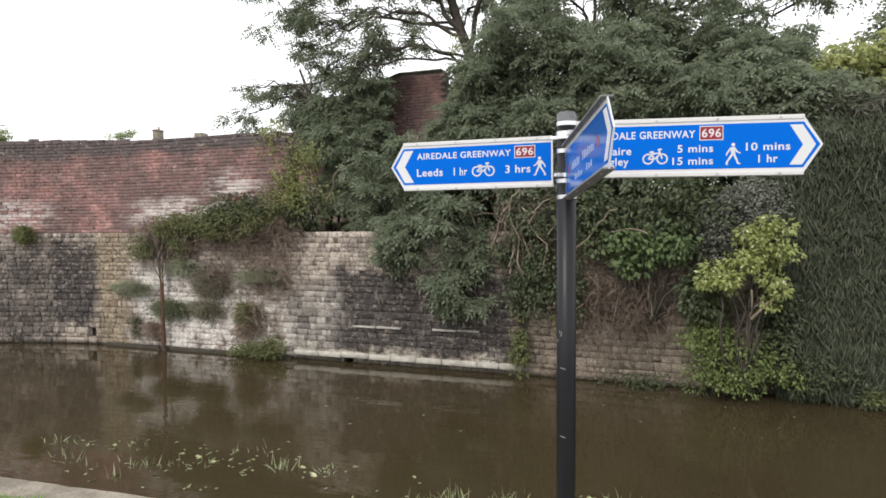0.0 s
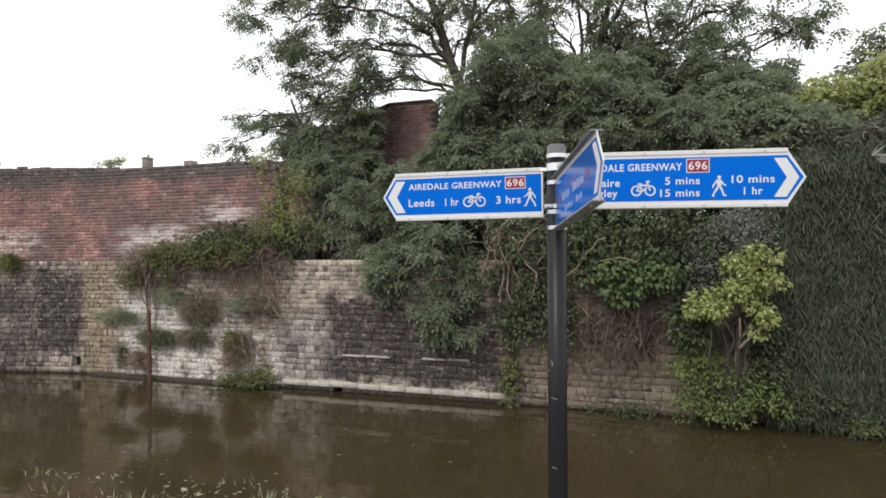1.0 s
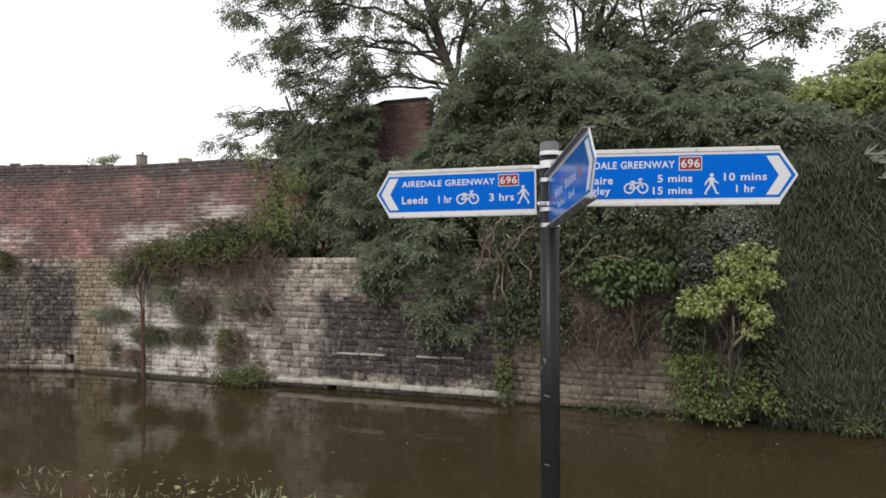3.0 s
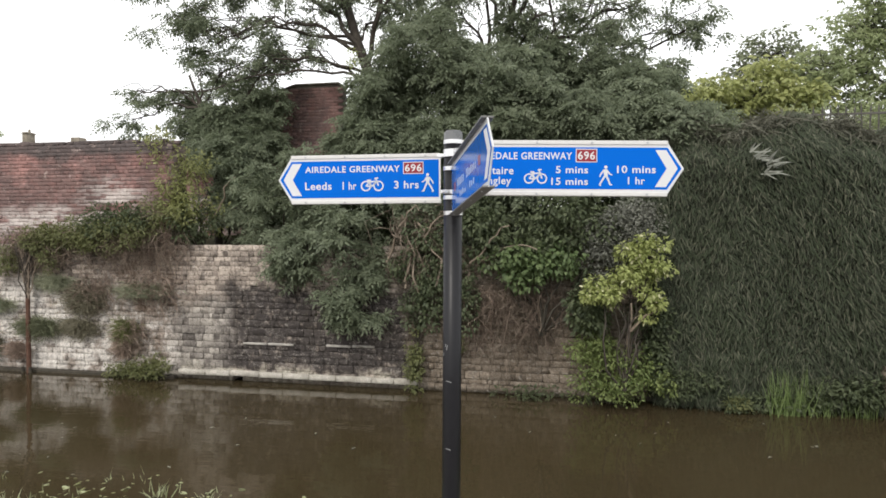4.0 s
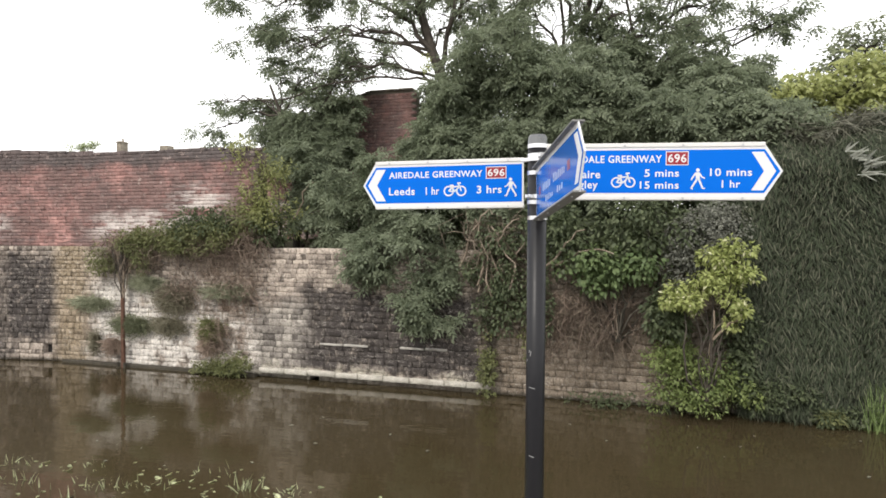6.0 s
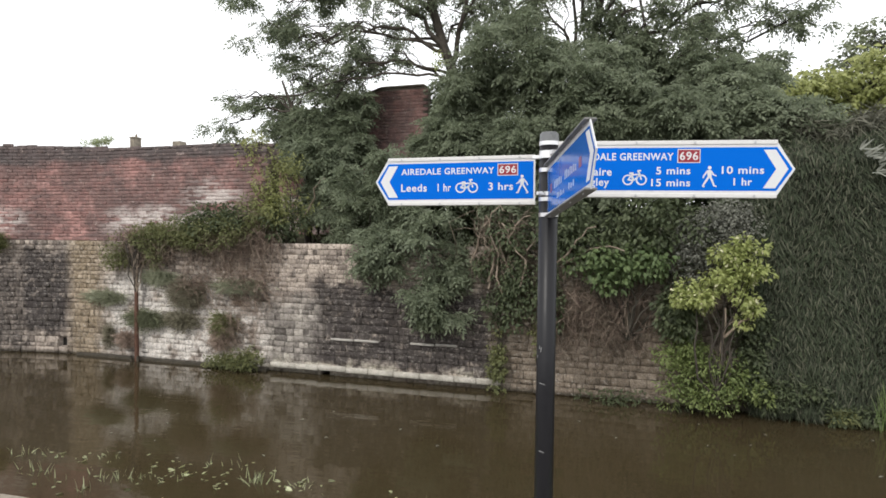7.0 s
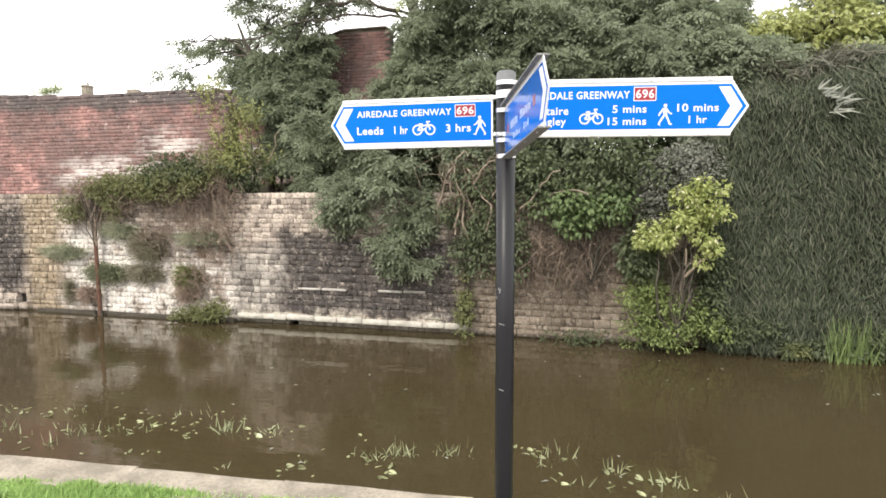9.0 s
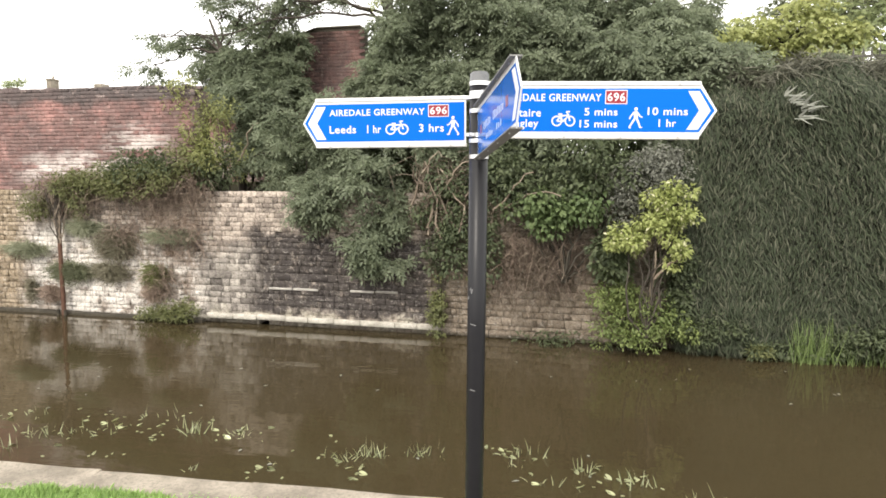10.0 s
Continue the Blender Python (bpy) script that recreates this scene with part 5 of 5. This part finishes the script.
def ring(c, r, w, n=22):
    out = []
    for i in range(n):
        a, b = 2 * math.pi * i / n, 2 * math.pi * (i + 1) / n
        out.append([(c[0] + q * math.cos(t), c[1] + q * math.sin(t)) for q, t in ((r, a), (r, b), (r - w, b), (r - w, a))])
    return out


def bicycle(u0, u1, v0, v1):
    w, h = u1 - u0, v1 - v0
    r = w * 0.225
    A, B = (u0 + r, v0 + r), (u1 - r, v0 + r)
    C, S, H = (u0 + w * 0.47, v0 + r * 0.9), (u0 + w * 0.36, v0 + h * 0.8), (u0 + w * 0.68, v0 + h * 0.86)
    t = w * 0.06
    polys = ring(A, r, t) + ring(B, r, t)
    for a, b in ((A, C), (C, S), (C, (H[0] + 0.02 * w, H[1] - 0.14 * h)), (A, (S[0] + 0.02 * w, S[1] - 0.12 * h)), ((S[0], S[1] - 0.1 * h), (H[0], H[1] - 0.1 * h)), (H, B)):
        polys.append(bar(a, b, t))
    polys += [bar((S[0] - 0.08 * w, S[1] + 0.02 * h), (S[0] + 0.09 * w, S[1] + 0.02 * h), t * 1.3), bar(H, (H[0] - 0.07 * w, v1), t), bar((H[0] - 0.07 * w, v1), (H[0] + 0.08 * w, v1), t)]
    return polys


def walker(u0, u1, v0, v1, flip=1):
    w, h = u1 - u0, v1 - v0
    c = (u0 + u1) / 2

    def q(a, b):
        return (c + flip * (a - 0.5) * w, v0 + b * h)
    return [disc(q(0.52, 0.92), h * 0.085), [q(0.34, 0.8), q(0.62, 0.82), q(0.66, 0.48), q(0.40, 0.46)], bar(q(0.38, 0.77), q(0.13, 0.52), h * 0.075), bar(q(0.13, 0.53), q(0.10, 0.42), h * 0.06),
            bar(q(0.62, 0.76), q(0.78, 0.58), h * 0.075), bar(q(0.78, 0.58), q(0.98, 0.52), h * 0.06), bar(q(0.48, 0.5), q(0.26, 0.24), h * 0.095), bar(q(0.27, 0.26), q(0.08, 0.03), h * 0.08), bar(q(0.06, 0.03), q(0.2, 0.0), h * 0.06),
            bar(q(0.56, 0.5), q(0.72, 0.25), h * 0.095), bar(q(0.72, 0.26), q(0.84, 0.03), h * 0.08), bar(q(0.82, 0.03), q(0.99, 0.04), h * 0.06)]


def words(text, u0, u1, v0, v1, mat, parent, name="letter", lift=0.0012):
    cu = bpy.data.curves.new("tmp", "FONT")
    cu.body, cu.size, cu.offset, cu.resolution_u, cu.space_character = text, 1.0, 0.016, 3, 1.08
    tmp = bpy.data.objects.new("tmp", cu)
    me = bpy.data.meshes.new_from_object(tmp)
    bpy.data.objects.remove(tmp)
    co = np.array([v.co[:] for v in me.vertices])
    lo, hi = co.min(0), co.max(0)
    for v in me.vertices:
        v.co = (u0 + (v.co.x - lo[0]) / (hi[0] - lo[0]) * (u1 - u0), v0 + (v.co.y - lo[1]) / (hi[1] - lo[1]) * (v1 - v0), lift)
    # one piece for each letter: islands that share their span along the line belong together
    near = [[] for _ in me.vertices]
    for e in me.edges:
        a, b = e.vertices
        near[a].append(b)
        near[b].append(a)
    seen, groups = set(), []
    for k in range(len(me.vertices)):
        if k in seen:
            continue
        todo, island = [k], []
        seen.add(k)
        while todo:
            i = todo.pop()
            island.append(i)
            for j in near[i]:
                if j not in seen:
                    seen.add(j)
                    todo.append(j)
        xs = [me.vertices[i].co.x for i in island]
        lo_x, hi_x = min(xs), max(xs)
        for grp in groups:
            if min(hi_x, grp[1]) - max(lo_x, grp[0]) > 0.6 * min(hi_x - lo_x, grp[1] - grp[0]):
                grp[2].extend(island)
                grp[0], grp[1] = min(lo_x, grp[0]), max(hi_x, grp[1])
                break
        else:
            groups.append([lo_x, hi_x, island])
    for _, _, island in groups:
        index = {i: n for n, i in enumerate(island)}
        faces = [tuple(index[i] for i in p.vertices) for p in me.polygons if p.vertices[0] in index]
        part(name, fast_mesh(name, [tuple(me.vertices[i].co) for i in island], faces), mat, parent)
    bpy.data.meshes.remove(me)


def sign(length, tip, height, right, m, label, channel=None):
    """A finger panel. Local x runs along the face, y up, z out of it; u = 0 at the arrow's shoulder, the tail at -length (or +length)."""
    s = 1 if right else -1
    holder = new("finger_sign")
    holder.parent = post_thing
    holder.matrix_basis = m
    tagged(holder, label)
    h = height / 2

    def outline(e):
        return [(s * (-length + e), -h + e), (s * (0 - e * 0.3), -h + e), (s * (tip - e * 1.25), 0), (s * (0 - e * 0.3), h - e), (s * (-length + e), h - e)]
    bm = bmesh.new()
    fr = [bm.verts.new((x, y, 0.0)) for x, y in outline(0)]
    bk = [bm.verts.new((x, y, -0.004)) for x, y in outline(0)]
    bm.faces.new(fr)
    bm.faces.new(bk[::-1])
    for i in range(5):
        j = (i + 1) % 5
        bm.faces.new((fr[i], fr[j], bk[j], bk[i]))
    part("panel", bm, WHITE, holder)
    part("blue_face", shape([[(x, max(-h + 0.0185, min(h - 0.0185, y))) for x, y in outline(0.0075)]], 0.0008), GLOSSBLUE if channel else BLUE, holder)
    for top in (1, -1):
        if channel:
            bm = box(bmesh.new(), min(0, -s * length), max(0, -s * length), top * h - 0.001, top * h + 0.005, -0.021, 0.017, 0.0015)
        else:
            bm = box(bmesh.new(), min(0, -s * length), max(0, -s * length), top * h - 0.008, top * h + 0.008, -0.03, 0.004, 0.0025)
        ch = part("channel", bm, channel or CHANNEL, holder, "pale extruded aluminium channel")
        n = 4
        for i in range(n):
            u = -s * length * (0.1 + 0.8 * i / (n - 1))
            part("rivet", cyl(bmesh.new(), 0, 0, 0, 0.004, 0.0042, 8), ALU, ch, m=pose(u, top * h - 0.001, 0.003))
    # chevron
    t = 0.042
    y = h - 0.028
    x0 = s * (tip - 0.024)
    xb = s * (-0.006)
    poly_up = [(x0, 0), (xb, y), (xb - s * t, y), (x0 - s * t, 0)]
    poly_dn = [(x0, 0), (x0 - s * t, 0), (xb - s * t, -y), (xb, -y)]
    part("chevron", shape([poly_up, poly_dn], 0.0014), WHITE, holder)
    return holder


def route_badge(u0, u1, v, parent):
    h = 0.026
    part("route_badge_border", shape([[(u0, v - h), (u1, v - h), (u1, v + h), (u0, v + h)]], 0.0012), WHITE, parent)
    b = part("route_badge", shape([[(u0 + 0.003, v - h + 0.003), (u1 - 0.003, v - h + 0.003), (u1 - 0.003, v + h - 0.003), (u0 + 0.003, v + h - 0.003)]], 0.0016), RED, parent, "red route number badge")
    words("696", u0 + 0.008, u1 - 0.008, v - 0.016, v + 0.016, WHITE, b, lift=0.0022)


# arrow to the west
ang = math.degrees(math.atan2(0.033 - 0.085, 0.68))
left = sign(0.665, 0.059, 0.1975, False, pose(-0.744, 0.087, 1.9675) @ pose(0, 0, 0, 90, 0, 0) @ pose(0, 0, 0, 0, -ang, 0) @ pose(0, 0, 0, 0, 0, 0.3), "blue finger sign pointing left, Leeds")
U = 0.682


def lu(u):
    return u + U


words("AIREDALE GREENWAY", lu(-0.618), lu(-0.195), 0.030, 0.058, WHITE, left)
route_badge(lu(-0.18), lu(-0.091), 0.046, left)
words("Leeds", lu(-0.619), lu(-0.499), -0.045, -0.011, WHITE, left)
words("1 hr", lu(-0.449), lu(-0.388), -0.045, -0.011, WHITE, left)
part("bicycle_symbol", shape(bicycle(lu(-0.368), lu(-0.266), -0.053, 0.004)), WHITE, left)
words("3 hrs", lu(-0.22), lu(-0.112), -0.043, -0.009, WHITE, left)
part("walking_symbol", shape(walker(lu(-0.1), lu(-0.044), -0.057, 0.022, -1)), WHITE, left)

# arrow to the east
rang = math.degrees(math.atan2(0.13, 0.79))
rt = sign(0.793, 0.062, 0.198, True, pose(0.833, 0.03, 1.983) @ pose(0, 0, 0, 90, 0, 0) @ pose(0, 0, 0, 0, rang, 0) @ pose(0, 0, 0, 0, 0, -0.4), "blue finger sign pointing right, Saltaire and Bingley")
words("AIREDALE GREENWAY", -0.738, -0.366, 0.033, 0.061, WHITE, rt)
route_badge(-0.352, -0.270, 0.049, rt)
words("Saltaire", -0.724, -0.591, -0.025, 0.006, WHITE, rt)
words("Bingley", -0.724, -0.600, -0.073, -0.034, WHITE, rt)
part("bicycle_symbol", shape(bicycle(-0.551, -0.461, -0.061, -0.006)), WHITE, rt)
words("5 mins", -0.428, -0.304, -0.020, 0.008, WHITE, rt)
words("15 mins", -0.445, -0.304, -0.065, -0.037, WHITE, rt)
part("walking_symbol", shape(walker(-0.264, -0.210, -0.066, 0.011)), WHITE, rt)
words("10 mins", -0.193, -0.045, -0.018, 0.011, WHITE, rt)
words("1 hr", -0.151, -0.086, -0.061, -0.033, WHITE, rt)

# the finger that points along the bank towards the viewer
mang = math.degrees(math.atan2(-0.65, 0.226))
MZ0, MZ1 = 1.905, 1.968
# its channel's grey is darkened for the shade under the flange
mid = sign(0.69, 0.07, 0.206, True, pose(0.23, -0.70, MZ1) @ pose(0, 0, 0, 90, 0, 0) @ pose(0, 0, 0, 0, mang, 0) @ pose(0, 0, 0, 0, 0, math.degrees(math.atan2(MZ1 - MZ0, 0.69))), "blue finger sign pointing towards the towpath", plain("shaded_grey_channel", (0.17, 0.17, 0.165), 0.5, 0.3, vary=0.3))

# its lettering is seen too steeply to read: bars and a badge
PALEBLUE = plain("faded_white_film", (0.36, 0.42, 0.55), 0.3, vary=0.2, scale=60)
for u0, u1, v, h in ((-0.55, -0.4, 0.004, 0.03), (-0.36, -0.17, 0.004, 0.03), (-0.5, -0.36, -0.044, 0.022), (-0.3, -0.2, -0.044, 0.022)):
    n = max(2, int((u1 - u0) / 0.026))
    for k in range(n):
        w, tall = (u1 - u0) / n, h * (0.6 + 0.4 * rng.random())
        part("lettering_bar", shape([bar((u0 + (k + 0.3) * w, v - h / 2), (u0 + (k + 0.45) * w, v - h / 2 + tall), w * 0.5)], 0.0013), PALEBLUE, mid)
DULLRED = plain("faded_red_film", (0.2, 0.05, 0.085), 0.35, vary=0.2, scale=60)
for u in (-0.63, -0.14):
    part("route_badge", shape([[(u, -0.014), (u + 0.035, -0.014), (u + 0.035, 0.018), (u, 0.018)]], 0.0014), DULLRED, mid, "faded red route badge")

# ---- verge and water plants ----
n = 60000
x = -6.5 + 11.0 * rng.random(n)
v = rng.random(n)
edge = 0.03 * np.sin(2.3 * x) + 0.025 * np.sin(7.7 * x + 1) + 0.02 * np.sin(23 * x) + 0.03 * np.abs(rng.normal(size=n)) * (rng.random(n) < 0.25)
P = np.stack([x, verge_line(x) - 0.215 + 0.012 * np.sin(9 * x) - (0.225 + edge) * v, np.full(n, 0.002) + 0.006 * np.sin(13 * x + 9 * v)], 1)
D = unit(np.stack([rng.normal(0, 0.7, n), rng.normal(0, 0.65, n), np.ones(n)], 1))
tall = 0.75 + 0.35 * np.sin(5.1 * x + 2 * v) + 0.3 * np.sin(17 * x - 5 * v) * (rng.random(n) < 0.5)
verge = part("verge_grass", leaves_mesh("verge_grass", P, D, rand_dir(n) + [0, -1, 0], (0.022 + 0.045 * rng.random(n)) * np.clip(tall, 0.45, 1.5), 0.005 + 0.008 * rng.random(n), curl=0.3), GRASS)
tagged(verge, "short bright green grass verge beside the coping", "grass", kind="stuff")
# clover and broad-leaved weeds in the grass, and crumbs of grit on the path
n = 3200
cx = -6.5 + 11.0 * rng.random(n // 40)
cv = rng.random(n // 40)
x = np.repeat(cx, 40) + rng.normal(0, 0.05, n // 40 * 40)
P = np.stack([x, verge_line(x) - 0.19 - 0.26 * np.repeat(cv, 40) + rng.normal(0, 0.03, len(x)), 0.0 + 0.03 * rng.random(len(x))], 1)
weeds = part("verge_weeds", leaves_mesh("verge_weeds", P, unit(np.stack([rng.normal(size=len(x)), rng.normal(size=len(x)), 0.5 + 0 * x], 1)), rand_dir(len(x)) * 0.3 + [0, 0, 1.0], 0.010 + 0.010 * rng.random(len(x)), 0.008 + 0.007 * rng.random(len(x))), leaf_material("clover_leaf", (0.11, 0.21, 0.06), (0.33, 0.46, 0.2), 0.35))
tagged(weeds, "clover and small weeds among the verge grass", "weeds", kind="stuff")
n = 2600
x = -5.0 + 7.5 * rng.random(n)
y = np.where(rng.random(n) < 0.5, -0.9 + 1.3 * rng.random(n), verge_line(x) - 0.46 - 0.12 * np.abs(rng.normal(size=n)))
e = verge_line(x) - 0.44
P = np.stack([x, np.minimum(y, e - 0.02), 0.012 * np.clip((e - np.minimum(y, e - 0.02)) / (e + 1.0), 0, 1) + 0.0015], 1)
grit = part("path_grit", leaves_mesh("path_grit", P, unit(np.stack([rng.normal(size=n), rng.normal(size=n), np.zeros(n)], 1)), rand_dir(n) * 0.3 + [0, 0, 1.0], 0.006 + 0.012 * rng.random(n), 0.005 + 0.008 * rng.random(n), fold=0.3, curl=0.0), ground_material("grit", (0.3, 0.28, 0.25), (0.5, 0.48, 0.44), 30))
tagged(grit, "loose grit and crumbs strewn on the towpath", "grit", kind="stuff")
TURF = ground_material("turf", (0.07, 0.13, 0.03), (0.1, 0.17, 0.04), 6)
tv, tf = [], []
for i, x in enumerate(np.linspace(-13, 11, 97)):
    e = float(verge_line(x))
    tv += [(x, e - 0.2, -0.02), (x, e - 0.3, -0.004), (x, e - 0.46, -0.03)]
for i in range(96):
    for j in range(2):
        tf.append((3 * i + j, 3 * i + 1 + j, 3 * i + 4 + j, 3 * i + 3 + j))
tagged(part("verge_turf", fast_mesh("verge_turf", tv, tf), TURF), "strip of turf between coping and towpath", "turf", kind="structure")


def pad_mesh(r, lift):
    bm = bmesh.new()
    n = 14
    c = bm.verts.new((0, 0, 0.004))
    rim = [bm.verts.new((r * math.cos(a) * 1.25, r * math.sin(a) * 0.6, lift * max(0, math.cos(a * 1.0 + 1)) + 0.003)) for a in np.linspace(0.25, 2 * math.pi - 0.25, n)]
    for a, b in zip(rim, rim[1:]):
        bm.faces.new((c, a, b))
    bmesh.ops.solidify(bm, geom=bm.faces[:], thickness=0.0025)
    me = bpy.data.meshes.new("pad")
    bm.to_mesh(me)
    bm.free()
    me.materials.append(PADLEAF)
    return me


pads = [pad_mesh(r, l) for r, l in ((0.021, 0.0), (0.026, 0.012), (0.016, 0.0), (0.027, 0.025), (0.014, 0.004))]
for x, y, sx, sy, count in ((-3.45, 2.2, 0.32, 0.16, 22), (-1.37, 1.72, 0.16, 0.1, 10), (0.38, 2.08, 0.2, 0.12, 11), (0.78, 2.0, 0.14, 0.12, 9), (-1.94, 1.6, 0.07, 0.05, 5), (-3.32, 1.62, 0.1, 0.06, 5), (-2.5, 2.2, 0.3, 0.12, 8), (-1.7, 2.0, 0.2, 0.2, 6), (-4.3, 1.9, 0.5, 0.2, 9), (0.0, 2.3, 0.3, 0.1, 6), (1.5, 1.8, 0.3, 0.1, 4)):
    lily = tagged(new("water_lily"), "patch of pale green lily pads floating on the canal", "water plant", "lily patches")
    lily.location = (x, y, WATER)
    for _ in range(count):
        part("pad", pads[int(rng.integers(5))], None, lily, m=pose(sx * rng.normal(), sy * rng.normal(), 0.001, 0, 0, 360 * rng.random()))
for x, y, n, h, spread in ((-1.27, 2.06, 24, 0.2, 0.06), (-1.4, 1.95, 18, 0.16, 0.07), (-0.82, 2.19, 24, 0.17, 0.08), (-2.86, 2.14, 14, 0.2, 0.05), (-5.3, 2.05, 22, 0.15, 0.12), (-4.08, 1.85, 16, 0.14, 0.1), (-4.55, 2.2, 12, 0.12, 0.12), (0.45, 2.15, 12, 0.18, 0.05), (-0.05, 2.38, 14, 0.16, 0.1), (0.8, 2.05, 14, 0.18, 0.06), (1.41, 1.83, 22, 0.2, 0.1), (1.65, 1.75, 10, 0.2, 0.06), (2.13, 1.88, 9, 0.16, 0.04), (-2.4, 2.2, 12, 0.12, 0.1), (-3.7, 1.95, 14, 0.16, 0.12), (0.2, 1.9, 8, 0.14, 0.06), (-1.9, 1.75, 5, 0.1, 0.03), (-3.4, 2.4, 9, 0.15, 0.1)):
    reed_tuft("water_grass", "thin pale bent leaves standing in the shallow water", x, y, WATER - 0.03, int(1.0 * n), h * 1.05, spread * 1.25, WATERLEAF, 0.0085, "water plant", 0.42)
n = 34
leaf_bits = leaves_mesh("floating_leaves", np.stack([-6 + 9 * rng.random(n), 1.6 + 3.8 * rng.random(n), np.full(n, WATER + 0.004)], 1), unit(np.stack([rng.normal(size=n), rng.normal(size=n), np.zeros(n)], 1)), np.tile([[0, 0, 1.0]], (n, 1)), 0.03 + 0.04 * rng.random(n), 0.012 + 0.015 * rng.random(n), curl=0.0)
tagged(part("floating_leaves", leaf_bits, PALE), "small fallen leaves floating on the water", "leaves", kind="stuff")

# sparser growth between the patches, and the ivy and pale stems of the sapling
for x, y, sx, sy, count in ((-4.84, 2.11, 0.16, 0.1, 8), (-3.15, 1.99, 0.12, 0.05, 7), (-2.48, 2.29, 0.12, 0.06, 6), (-4.4, 1.5, 0.25, 0.06, 5), (-0.2, 2.42, 0.12, 0.05, 5), (-3.9, 2.25, 0.2, 0.1, 6)):
    lily = tagged(new("water_lily"), "patch of pale green lily pads floating on the canal", "water plant", "lily patches")
    lily.location = (x, y, WATER)
    for _ in range(count):
        part("pad", pads[int(rng.integers(5))], None, lily, m=pose(sx * rng.normal(), sy * rng.normal(), 0.001, 0, 0, 360 * rng.random()))
for x, y, n, h, spread in ((-4.79, 1.72, 16, 0.17, 0.16), (-4.08, 1.5, 7, 0.2, 0.06), (-4.12, 1.8, 14, 0.15, 0.12), (-2.9, 2.2, 12, 0.2, 0.08), (-2.45, 1.5, 5, 0.13, 0.02), (-0.09, 2.14, 6, 0.15, 0.04)):
    reed_tuft("water_grass", "thin pale bent leaves standing in the shallow water", x, y, WATER - 0.03, n, h, spread, WATERLEAF, 0.0085, "water plant", 0.42)
bush("bank_ivy", "dark ivy on the wall behind the young maple", "ivy", [(1.55, 5.92, 0.35, 0.16, 0.06, 0.5, 26), (1.35, 5.95, 0.62, 0.2, 0.05, 0.16, 7)], 46, 0.13, 0.06, 0.034, SHRUB, droop=0.6, foot=(1.5, 6.02, -0.4), n_stems=5)
for a, b, s in (((1.1, 5.82, 0.1), (1.3, 5.58, 0.85), 0.05), ((1.16, 5.8, 0.1), (1.2, 5.56, 0.9), -0.04), ((1.2, 5.6, 0.55), (1.5, 5.54, 0.82), 0.04)):
    part("stem", tubes("stem", [(bend(a, b, s, 8, 0.08), np.linspace(0.02, 0.01, 8), 6)]), TWIG, sap)
